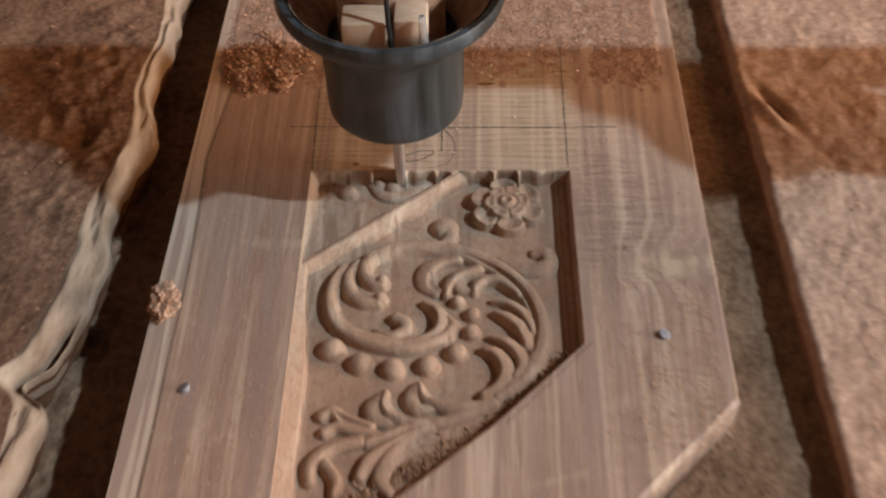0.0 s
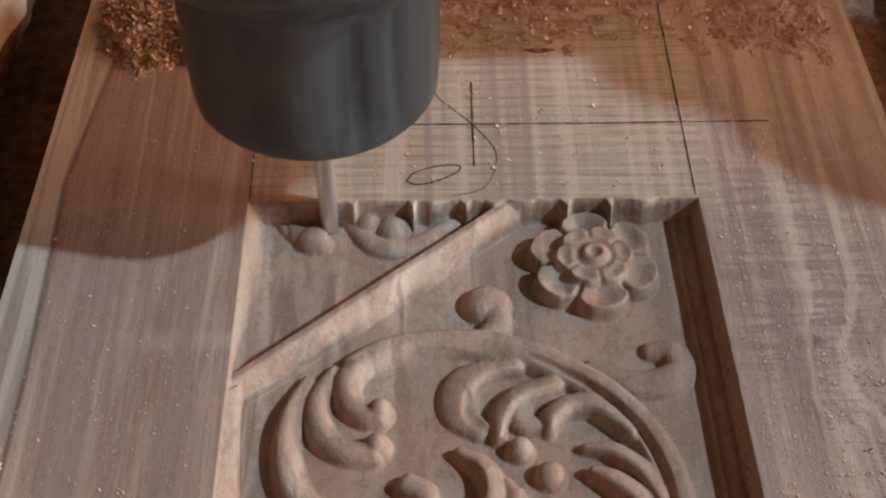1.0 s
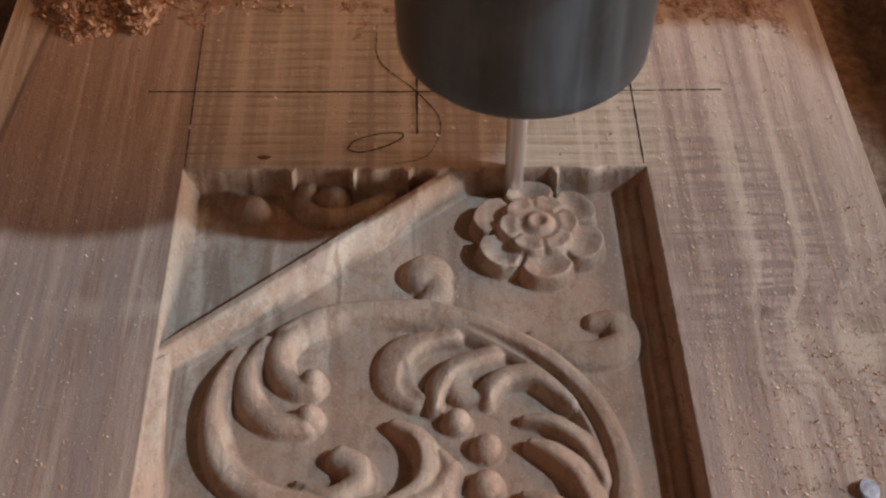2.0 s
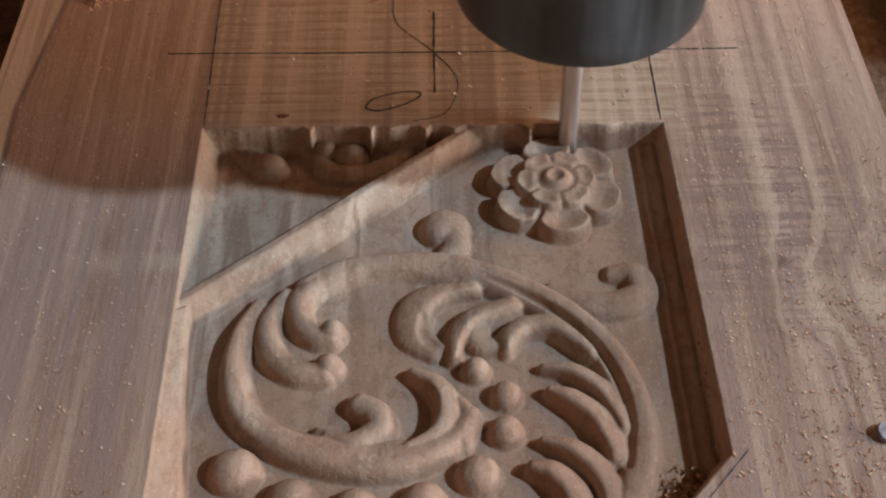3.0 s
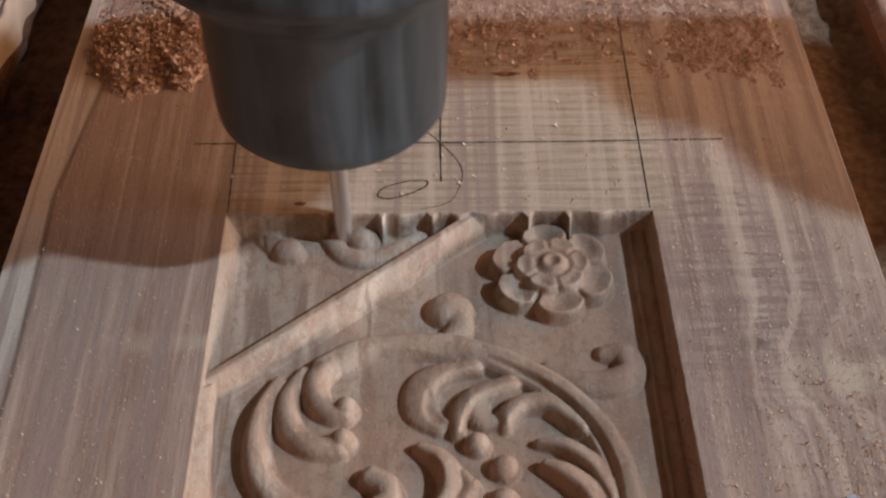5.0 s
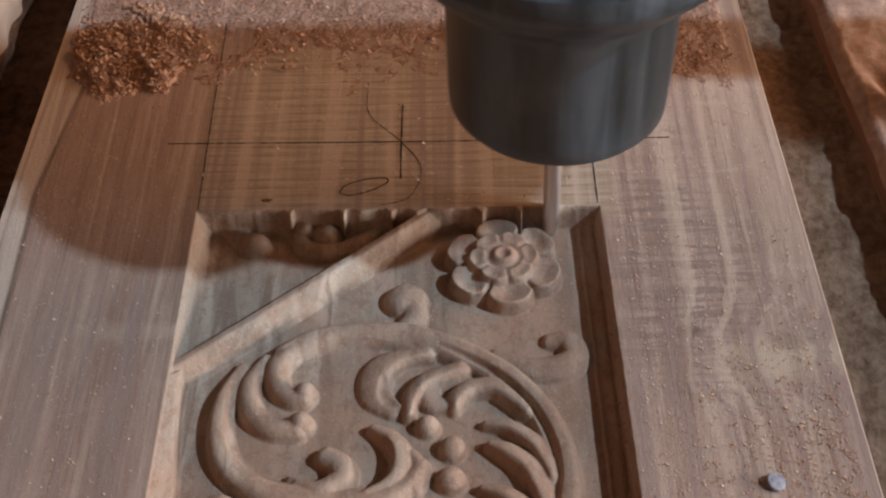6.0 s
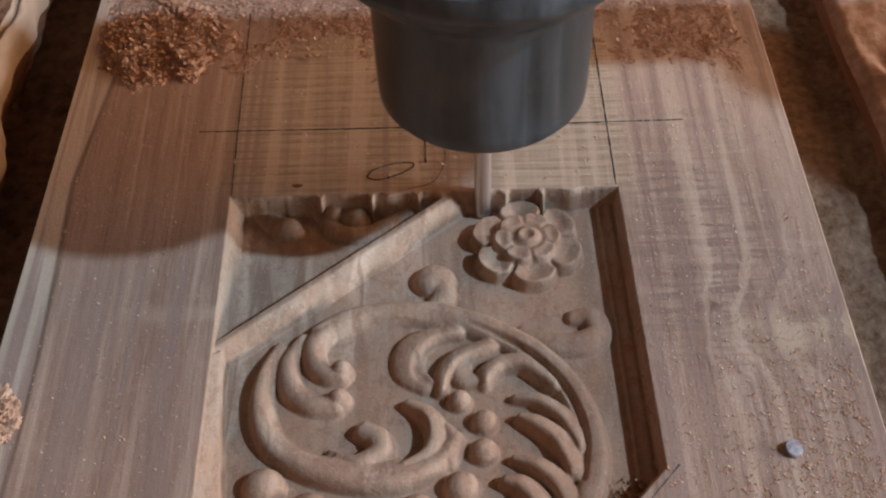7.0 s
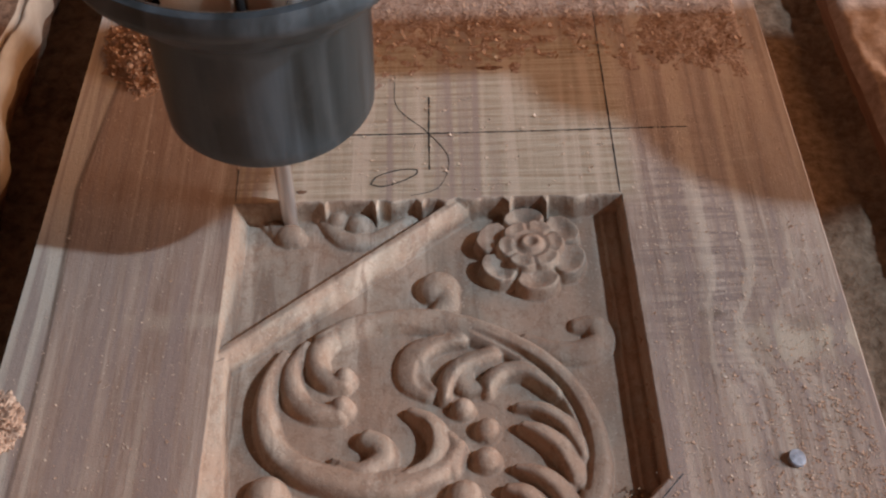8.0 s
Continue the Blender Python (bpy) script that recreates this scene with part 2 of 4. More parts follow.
PENCIL = plain("graphite", (0.012, 0.010, 0.010), (0.05, 0.045, 0.04), 700, 0.5)
PAINT = plain("machine_paint", (0.10, 0.12, 0.13), (0.17, 0.19, 0.20), 30, 0.45)
BRICK = plain("brick_wall", (0.30, 0.170, 0.105), (0.47, 0.285, 0.185), 9, 0.9, bump=0.6)
CEMENT = plain("cement", (0.09, 0.075, 0.065), (0.18, 0.155, 0.135), 6, 0.9, bump=0.4)


def clear_plastic():
    n = Nodes("clear_plastic")
    n.bsdf.inputs["Transmission Weight"].default_value = 0.85
    n.bsdf.inputs["IOR"].default_value = 1.45
    return n.finish((0.85, 0.88, 0.92), 0.12, spec=0.5)


CLEAR = clear_plastic()

# ---------------------------------------------------------------- mesh tools


def mesh_of(name, bm, material, smooth=True):
    bmesh.ops.recalc_face_normals(bm, faces=bm.faces)
    me = bpy.data.meshes.new(name)
    bm.to_mesh(me)
    bm.free()
    me.materials.append(material)
    if smooth:
        me.shade_smooth()
        me.set_sharp_from_angle(angle=radians(38))
    return me


def part(name, bm, material, parent=None, label="", smooth=True):
    ob = new(name, mesh_of(name, bm, material, smooth))
    if parent is not None:
        ob.parent = parent
    return tagged(ob, label)


def box(bm, lo, hi, bevel=0.0, m=None):
    made = bmesh.ops.create_cube(bm, size=1)["verts"]
    c = [(a + b) / 2 for a, b in zip(lo, hi)]
    s = [b - a for a, b in zip(lo, hi)]
    for v in made:
        v.co = Vector(c) + Vector(v.co[i] * s[i] for i in range(3))
    if bevel:
        edges = list({e for v in made for e in v.link_edges})
        got = bmesh.ops.bevel(bm, geom=edges, offset=bevel, segments=2, profile=0.5, affect="EDGES")
        made = list({v for f in got["faces"] for v in f.verts} | {v for v in made if v.is_valid})
    if m is not None:
        bmesh.ops.transform(bm, matrix=m, verts=made)
    return made


def lathe(bm, profile, steps=72, closed=False):
    """Turn (radius, z) pairs round the z axis."""
    rings = [[bm.verts.new((r * math.cos(2 * math.pi * k / steps), r * math.sin(2 * math.pi * k / steps), z)) for k in range(steps)] for r, z in profile]
    pairs = list(zip(rings, rings[1:])) + ([(rings[-1], rings[0])] if closed else [])
    for a, b in pairs:
        for k in range(steps):
            bm.faces.new((a[k], a[(k + 1) % steps], b[(k + 1) % steps], b[k]))
    if not closed:
        for ring in (rings[0], rings[-1]):
            bm.faces.new(ring)
    return rings


def prism(bm, outline, z0, z1):
    lo = [bm.verts.new((x, y, z0)) for x, y in outline]
    hi = [bm.verts.new((x, y, z1)) for x, y in outline]
    bm.faces.new(lo[::-1])
    bm.faces.new(hi)
    for k in range(len(outline)):
        j = (k + 1) % len(outline)
        bm.faces.new((lo[k], lo[j], hi[j], hi[k]))


def tube(bm, points, radius, steps=8, taper=None):
    pts = [Vector(p) for p in points]
    rings = []
    for i, p in enumerate(pts):
        way = (pts[min(i + 1, len(pts) - 1)] - pts[max(i - 1, 0)]).normalized()
        side = way.cross(Vector((0, 0, 1)) if abs(way.z) < 0.9 else Vector((1, 0, 0))).normalized()
        up = side.cross(way)
        r = radius * (taper[i] if taper else 1.0)
        rings.append([bm.verts.new(p + r * (math.cos(2 * math.pi * k / steps) * side + math.sin(2 * math.pi * k / steps) * up)) for k in range(steps)])
    for a, b in zip(rings, rings[1:]):
        for k in range(steps):
            bm.faces.new((a[k], a[(k + 1) % steps], b[(k + 1) % steps], b[k]))
    bm.faces.new(rings[0])
    bm.faces.new(rings[-1])


def grid_mesh(name, xs, ys, zz, material):
    """A height sheet over the lines xs, ys."""
    nx, ny = len(xs), len(ys)
    gx, gy = np.meshgrid(xs, ys)
    co = np.stack([gx, gy, zz], -1).reshape(-1, 3)
    k = np.arange(nx * ny).reshape(ny, nx)
    quads = np.stack([k[:-1, :-1], k[:-1, 1:], k[1:, 1:], k[1:, :-1]], -1).reshape(-1, 4)
    me = bpy.data.meshes.new(name)
    me.vertices.add(len(co))
    me.vertices.foreach_set("co", co.ravel())
    me.loops.add(quads.size)
    me.loops.foreach_set("vertex_index", quads.ravel().astype(np.int32))
    me.polygons.add(len(quads))
    me.polygons.foreach_set("loop_start", np.arange(0, quads.size, 4, dtype=np.int32))
    me.update(calc_edges=True)
    me.materials.append(material)
    me.shade_smooth()
    return me


def wave_noise(x, y, scale, seed, octaves=4):
    """Smooth random height over arrays, from lattice values."""
    out, amp, rng = np.zeros_like(x), 1.0, np.random.default_rng(seed)
    for _ in range(octaves):
        table = rng.random((128, 128))
        u, v = x * scale, y * scale
        i, j = np.floor(u).astype(int), np.floor(v).astype(int)
        a, b = u - i, v - j
        a, b = a * a * (3 - 2 * a), b * b * (3 - 2 * b)
        g = lambda p, q: table[(j + q) % 128, (i + p) % 128]
        out += amp * ((g(0, 0) * (1 - a) + g(1, 0) * a) * (1 - b) + (g(0, 1) * (1 - a) + g(1, 1) * a) * b - 0.5)
        amp, scale = amp * 0.5, scale * 2.1
    return out


# ---------------------------------------------------------------- the place
BED_Z = -0.045


def room():
    bm = bmesh.new()
    box(bm, (-3.2, -3.2, -0.95), (3.4, 3.2, -0.85))
    tagged(part("floor", bm, CEMENT, smooth=False), "bare cement workshop floor", "floor", kind="structure")
    for name, lo, hi in (("wall_north", (-3.2, 3.0, -0.85), (3.2, 3.2, 5.0)), ("wall_south", (-3.2, -3.2, -0.85), (3.2, -3.0, 5.0)), ("wall_west", (-3.2, -3.0, -0.85), (-3.0, 3.0, 5.0))):
        bm = bmesh.new()
        box(bm, lo, hi)
        tagged(part(name, bm, BRICK, smooth=False), "plain brick workshop wall", "wall", kind="structure")
    # the openings in this unseen wall are invented to suit the three lamps
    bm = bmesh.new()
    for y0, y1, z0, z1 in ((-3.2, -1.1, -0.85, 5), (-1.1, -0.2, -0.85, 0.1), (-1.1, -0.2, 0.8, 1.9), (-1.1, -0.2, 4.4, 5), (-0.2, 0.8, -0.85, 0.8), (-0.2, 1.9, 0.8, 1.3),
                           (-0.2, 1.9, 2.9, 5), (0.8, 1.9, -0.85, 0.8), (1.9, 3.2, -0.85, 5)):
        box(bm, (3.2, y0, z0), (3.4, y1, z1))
    tagged(part("wall_east", bm, BRICK, smooth=False), "brick wall with three openings for the added lamps", "wall", kind="structure")
    bm = bmesh.new()
    box(bm, (-3.2, -3.2, 5.0), (3.4, 3.2, 5.1))
    tagged(part("ceiling", bm, CEMENT, smooth=False), "plain cement workshop ceiling", "ceiling", kind="structure")


def machine_bed():
    xs, ys = np.linspace(-1.0, 1.1, 160), np.linspace(-0.9, 1.0, 160)
    bed = tagged(new("machine_bed"), "wooden router bed under a layer of sawdust", "machine bed")
    bm = bmesh.new()
    box(bm, (-1.0, -0.9, BED_Z - 0.06), (1.1, 1.0, BED_Z - 0.002), 0.004)
    part("bed_slab", bm, BED, bed)
    for x in (-0.9, 1.0):
        for y in (-0.8, 0.9):
            bm = bmesh.new()
            box(bm, (x - 0.05, y - 0.05, -0.85), (x + 0.05, y + 0.05, BED_Z - 0.06), 0.004)
            part("leg", bm, PAINT, bed)
    xs, ys = np.linspace(-0.45, 0.6, 300), np.linspace(-0.45, 0.6, 300)
    gx, gy = np.meshgrid(xs, ys)
    zz = BED_Z + 0.003 + 0.006 * wave_noise(gx, gy, 30, 3) + 0.004 * wave_noise(gx, gy, 160, 4)
    ob = new("sawdust_layer", grid_mesh("sawdust_layer", xs, ys, zz, BED))
    tagged(ob, "dark brown sawdust lying on the router bed", "sawdust", kind="stuff")


# ---------------------------------------------------------------- the carved board
DEPTH = 0.0115


def edge_left(y):
    return -0.0783 + 0.022 * y


def edge_right(y):
    return 0.2383 - 0.018 * y


def segment_far(x, y, a, b):
    """Distance to a segment, and how far along it (0 to 1)."""
    dx, dy = b[0] - a[0], b[1] - a[1]
    u = np.clip(((x - a[0]) * dx + (y - a[1]) * dy) / (dx * dx + dy * dy), 0, 1)
    return np.hypot(x - a[0] - u * dx, y - a[1] - u * dy), u


def smooth01(v):
    v = np.clip(v, 0, 1)
    return v * v * (3 - 2 * v)


class Relief:
    """The carved height over a grid, in millimetres: x to the right, y down from the pocket's upper left corner, z up from the board's face."""

    def __init__(self, xs, ys):
        self.x, self.y = np.meshgrid(xs, ys)
        self.z = np.full_like(self.x, -DEPTH * 1000)

    def lift(self, h):
        self.z = np.maximum(self.z, h)

    def bead(self, x, y, r, top):
        d = np.hypot(self.x - x, self.y - y) / r
        floor = -DEPTH * 1000
        d = d / 1.04
        self.lift(np.where(d < 1, floor + 0.84 * (top - 0.7 - floor) * np.clip(1 - d * d, 0, 1) ** 0.5, floor))

    def groove(self, pts):
        """A scooped furrow. pts: rows of x, y, half-width, depth."""
        path = self.curve(pts)
        best, deep = np.full_like(self.x, 9.0), np.zeros_like(self.x)
        for a, b in zip(path, path[1:]):
            d, u = segment_far(self.x, self.y, a[:2], b[:2])
            v = d / np.maximum(a[2] + (b[2] - a[2]) * u, 0.05)
            nearer = v < best
            best, deep = np.where(nearer, v, best), np.where(nearer, a[3] + (b[3] - a[3]) * u, deep)
        floor = -DEPTH * 1000
        self.z = np.where(best < 1, np.maximum(self.z - deep * (1 - best**2), np.minimum(self.z, floor)), self.z)

    def curve(self, pts, n=8):
        p = np.array([pts[0], *pts, pts[-1]], float)
        out = []
        for i in range(len(pts) - 1):
            a, b, c, d = p[i : i + 4]
            for u in np.arange(n) / n:
                out.append(0.5 * (2 * b + (c - a) * u + (2 * a - 5 * b + 4 * c - d) * u**2 + (3 * b - a - 3 * c + d) * u**3))
        out.append(p[-2])
        return np.array(out)

    def stroke(self, pts, tilt=0.0):
        """pts: rows of x, y, half-width, height of the crest (mm below the face). A rounded back, whose ridge lies at tilt across it
        (+: to the right of its way on the page, as y runs down), so that the other side falls away in a long slope."""
        path = self.curve(pts)
        floor = -DEPTH * 1000
        lo, hi = path[:, :2].min(0) - path[:, 2].max() - 1, path[:, :2].max(0) + path[:, 2].max() + 1
        rows = np.where((self.y[:, 0] > lo[1]) & (self.y[:, 0] < hi[1]))[0]
        cols = np.where((self.x[0] > lo[0]) & (self.x[0] < hi[0]))[0]
        if not len(rows) or not len(cols):
            return
        cut = np.s_[rows[0] : rows[-1] + 1, cols[0] : cols[-1] + 1]
        x, y = self.x[cut], self.y[cut]
        best = np.full_like(x, 9.0)
        side, top = np.zeros_like(x), np.full_like(x, floor)
        for a, b in zip(path, path[1:]):
            d, u = segment_far(x, y, a[:2], b[:2])
            w = a[2] + (b[2] - a[2]) * u
            h = a[3] + (b[3] - a[3]) * u
            v = d / np.maximum(w, 0.05)
            nearer = v < best
            best = np.where(nearer, v, best)
            long = max(math.hypot(b[0] - a[0], b[1] - a[1]), 1e-6)
            s = ((b[0] - a[0]) * (y - a[1]) - (b[1] - a[1]) * (x - a[0])) / long / np.maximum(w, 0.05)
            side, top = np.where(nearer, s, side), np.where(nearer, h, top)
        q = np.clip(side, -1, 1)
        over = np.clip(best**2 - q**2, 0, 1)
        up, down = np.clip((q + 1) / (1 + tilt), 0, 1), np.clip((1 - q) / (1 - tilt), 0, 1)
        rise = np.where(q < tilt, up, down)
        prof = np.sqrt(np.clip(1 - (1 - rise) ** 2, 0, 1)) * np.sqrt(1 - over)
        self.z[cut] = np.maximum(self.z[cut], np.where(best < 1, floor + 0.72 * (top - floor) * prof, floor))


def flower(r, x, y):
    """A rosette of six outer and six inner petals, cupped and parted by seams, round a small boss."""
    rho, ang = np.hypot(r.x - x, r.y - y), np.degrees(np.arctan2(r.y - y, r.x - x))
    for reach, top, cup, seam, notch, turn in ((23.6, -4.6, 2.6, 2.6, 0.22, 23), (14.2, -2.4, 0.7, 0.7, 0.13, 53)):
        phi = np.abs((ang - turn + 30) % 60 - 30)
        lim = reach * (1 - notch * (phi / 30) ** 2.6) + 0.3 * wave_noise(r.x, r.y, 0.5, 71, 2)
        h = top - cup * np.exp(-(((rho - 0.70 * reach) / (0.19 * reach)) ** 2) - (phi / 20) ** 2)
        h = h - seam * smooth01((rho - 0.38 * reach) / (0.3 * reach)) * np.exp(-((np.radians(30 - phi) * rho / 0.7) ** 2))
        r.lift(np.where(rho < lim, h - 7 * smooth01((rho - lim + 1.0) / 1.0), -99))
    r.z -= 0.9 * np.exp(-(((rho - 6.0) / 1.2) ** 2)) * (rho < 9)
    r.z += (1.1 * np.exp(-(((rho - 3.0) / 1.4) ** 2)) - 0.5 * np.exp(-((rho / 1.5) ** 2))) * (rho < 7)


def frame_mouldings(r):
    """The slanting bar, the left-hand fillet under it, and the stepped ledge along the right wall."""
    x, y = r.x, r.y
    d, u = segment_far(x, y, (-3.0, 81.4), (94.5, -1.4))
    s = ((x + 3.0) * 82.8 + (y - 81.4) * 97.5) / 127.9
    worn = 0.35 * wave_noise(x, y, 0.22, 72, 3)
    bar = -1.7 + worn - 10 * smooth01((-s - 2.2 + worn) / 1.6) - 3.2 * smooth01((s - 0.2) / 3.4) - 7 * smooth01((s - 3.4 + worn) / 1.8)
    r.lift(np.where(d < 6.4, bar, -99))
    wide = 3.4 + 5.4 * smooth01((y - 80) / 80)
    fillet = -0.6 - 0.62 * x - 10 * smooth01((x - wide) / 1.8)
    r.lift(np.where((y > 82 - x) & (x < 14), fillet, -99))
    q = 160 + 0.0145 * y - x
    r.z = np.where((q < 8.6) & (r.z < -9), np.maximum(r.z, -9.4 - 0.5 * np.cos(q * 0.9)), r.z)
    r.z -= 1.5 * np.exp(-(((q - 9.9) / 1.0) ** 2)) * (r.z < -9)
    # a shallow floor step beside the left wall
    r.z -= 0.5 * np.exp(-(((x - 13 - 0.06 * y) / 1.2) ** 2)) * ((y < 80 - x) & (r.z < -9))


def carve(r):
    """The scrolls, beads, leaves and flower of the panel."""
    # outer scroll band
    r.stroke([(39.5, 66.9, 4.35, -4), (49.3, 61.3, 5.22, -3.2), (62.6, 58.9, 5.74, -3), (79.6, 58.7, 5.92, -3), (94.5, 63.1, 5.92, -3), (108.9, 70.8, 5.92, -3), (120.9, 80.6, 5.92, -3), (130.4, 92.7, 5.92, -3), (136.5, 107.1, 5.74, -3), (138.9, 121.9, 5.57, -3), (137.5, 135.8, 5.57, -3.2), (132.8, 148.0, 5.39, -3.4), (125.0, 158.6, 5.22, -3.8), (113.6, 167.8, 4.87, -4.2)], -0.35)
    r.stroke([(110.8, 173.3, 4.35, -4.2), (89.9, 183.9, 4.35, -4.2), (66.2, 190.2, 4.18, -4.2), (45.8, 199.1, 3.83, -4.6)])
    # two curled fingers at the scroll's start
    r.stroke([(42.2, 65.9, 4.35, -4), (37.3, 72.7, 4.87, -3.4), (38.0, 81.5, 4.52, -3.6), (42.5, 87.1, 4.0, -3.8), (47.6, 87.9, 3.83, -3.6)])
    r.bead(47.9, 85.7, 4.61, -2)
    r.stroke([(32.7, 68.6, 2.61, -7), (27.9, 81.6, 4.35, -4), (30.0, 93.7, 4.87, -3.6), (37.0, 100.3, 4.7, -3.6), (46.0, 101.7, 4.18, -3.6)])
    r.bead(47.3, 99.1, 4.89, -2.2)
    # inner crescent with its commas
    r.stroke([(24.5, 72.8, 2.61, -7), (20.0, 87.5, 4.0, -3.4), (19.5, 102.4, 5.05, -3), (24.3, 116.1, 6.09, -2.8), (36.0, 126.1, 6.96, -2.8), (49.7, 131.1, 7.31, -2.8), (65.0, 132.7, 7.31, -2.8), (76.9, 129.9, 6.61, -2.8), (84.8, 124.0, 5.22, -3.2), (89.2, 117.1, 3.48, -4.2)], 0.4)
    r.stroke([(45.3, 122.8, 2.61, -6.5), (54.8, 127.3, 4.35, -3.4), (62.6, 123.2, 5.22, -2.4), (62.1, 117.3, 5.39, -2.2), (57.7, 113.8, 4.7, -3)])
    r.stroke([(73.2, 101.7, 2.61, -5), (79.9, 107.0, 4.35, -2.6), (83.5, 115.9, 5.05, -2.2), (81.3, 125.1, 4.87, -2.4), (72.6, 130.8, 4.35, -3.2)], 0.35)
    r.stroke([(86.6, 114.1, 3.48, -4.4), (89.4, 119.6, 4.0, -3.8), (87.0, 125.9, 4.0, -4.2)])
    # horn and hook outside the band
    r.bead(83.5, 41.0, 8.4, -3.2)
    r.stroke([(86.0, 43.0, 5.6, -3.6), (86.4, 50.5, 5.2, -4.2), (82.0, 57.5, 4.8, -5.6)])
    r.stroke([(137.6, 61.4, 4.0, -7), (143.9, 62.7, 5.57, -4.8), (145.7, 70.1, 5.74, -4.6), (138.3, 74.9, 6.09, -5), (127.4, 73.9, 4.87, -6.4), (117.0, 67.5, 2.96, -8.4)], 0.2)
    # leaves fanning in from the band
    r.stroke([(91.5, 67.5, 3.83, -4.6), (81.1, 69.0, 5.22, -5), (73.8, 75.8, 6.44, -5), (73.1, 85.7, 6.09, -5.2), (79.3, 92.8, 3.83, -6)], -0.5)
    r.stroke([(84.8, 96.4, 2.09, -4), (86.1, 88.2, 3.83, -2.8), (91.6, 80.6, 4.52, -2.8), (102.9, 75.8, 4.35, -3)], 0.5)
    r.stroke([(99.2, 91.9, 2.96, -6.4), (93.0, 89.2, 4.7, -5.4), (93.4, 82.1, 4.7, -5), (101.0, 77.8, 4.35, -4.4)], -0.3)
    r.stroke([(101.1, 93.5, 2.26, -3.6), (102.3, 88.5, 4.18, -2.4), (108.7, 83.9, 4.52, -2.6), (117.7, 85.2, 4.52, -2.8), (127.5, 94.6, 3.83, -3)], 0.4)
    r.stroke([(112.4, 100.0, 2.09, -6), (120.6, 101.7, 3.65, -4), (129.3, 109.4, 3.83, -3.4), (135.0, 122.8, 3.48, -3.2)], 0.4)
    r.stroke([(114.1, 109.5, 2.61, -4), (120.1, 112.8, 4.35, -2.4), (127.4, 120.2, 4.7, -2.4), (131.7, 132.2, 4.35, -2.8)], 0.4)
    r.stroke([(110.8, 127.1, 2.26, -5.4), (118.3, 130.2, 4.18, -2.8), (125.4, 137.2, 4.7, -2.8), (128.7, 147.9, 4.35, -3), (125.3, 156.0, 3.83, -3.4)], 0.4)
    r.stroke([(107.6, 136.4, 3.13, -3.4), (112.9, 138.5, 4.7, -2.4), (118.0, 145.3, 5.22, -2.4), (119.4, 154.3, 5.22, -2.8), (115.3, 163.4, 4.87, -3.2), (107.9, 168.9, 4.52, -3.8)], 0.4)
    # furrows along the band, crescent and leaves
    r.groove([(45.6, 66.5, 1.4, 0.5), (56.8, 64.1, 2.6, 2), (70.0, 63.9, 2.6, 2.2), (84.0, 66.1, 1.4, 0.5)])
    r.groove([(96.3, 65.6, 1, 0.4), (110.5, 74.3, 1.4, 1.6), (124.0, 86.7, 1.4, 1.8), (132.8, 102.6, 1.4, 1.8), (136.2, 119.9, 1.4, 1.6), (133.9, 137.3, 1.4, 1)])
    r.groove([(105.2, 71.0, 0.8, 0.3), (119.1, 81.1, 1.1, 1), (130.0, 97.1, 1.1, 1), (134.8, 114.3, 1.1, 0.8)])
    r.groove([(22.7, 93.2, 1.4, 0.6), (25.2, 108.7, 2.6, 2.4), (34.4, 118.4, 3, 2.8), (45.4, 123.8, 2, 1)])
    r.groove([(75.2, 106.2, 1, 0.4), (77.9, 113.1, 2.6, 2.4), (75.8, 122.1, 2.8, 2.2), (69.3, 127.9, 1.6, 0.6)])
    r.groove([(31.3, 78.4, 0.8, 0.6), (33.4, 86.0, 1.2, 1.8), (36.8, 91.5, 1, 0.8)])
    r.groove([(76.0, 80.7, 1.4, 0.8), (77.1, 88.2, 3, 1.8), (81.0, 93.2, 1.6, 0.6)])
    # chains of beads
    r.bead(22.3, 135.8, 7.71, -2)
    r.bead(38.6, 145.9, 7.24, -2.2)
    r.bead(56.9, 149.3, 7.24, -2.2)
    r.bead(75.9, 147.2, 6.86, -2.4)
    r.bead(91.4, 138.1, 6.58, -2.8)
    r.bead(99.9, 123.2, 5.36, -3.2)
    r.bead(100.6, 110.1, 4.98, -3.4)
    r.bead(91.8, 100.5, 4.51, -3.6)
    # tail leaves
    r.stroke([(71.4, 161.7, 2.61, -3.6), (74.3, 168.5, 4.18, -2.6), (81.6, 174.3, 4.52, -2.8), (93.3, 177.3, 4.52, -3), (108.7, 174.6, 4.18, -3.6)], -0.3)
    r.stroke([(70.9, 162.9, 4.35, -4.6), (67.4, 169.9, 5.57, -4.6), (70.4, 176.5, 4.35, -5), (79.2, 176.9, 2.61, -6)])
    r.stroke([(53.4, 167.7, 3.13, -3.2), (53.6, 176.0, 4.52, -2.6), (60.2, 183.6, 4.87, -2.8), (70.7, 188.3, 4.52, -3.2), (80.9, 187.2, 3.48, -4)], -0.3)
    r.stroke([(52.0, 169.6, 4.35, -4.6), (47.2, 176.4, 6.09, -4.6), (49.6, 183.8, 5.22, -5), (58.2, 186.1, 3.48, -6)])
    r.stroke([(20.6, 181.7, 4.35, -4.6), (25.8, 179.1, 4.7, -3.6), (32.3, 183.9, 4.7, -3.8), (46.5, 189.2, 3.48, -4.6)])
    r.stroke([(22.4, 192.6, 3.83, -5), (28.6, 189.2, 3.83, -4.2), (38.0, 191.4, 3.83, -4.4), (51.9, 194.8, 3.48, -4.6)])
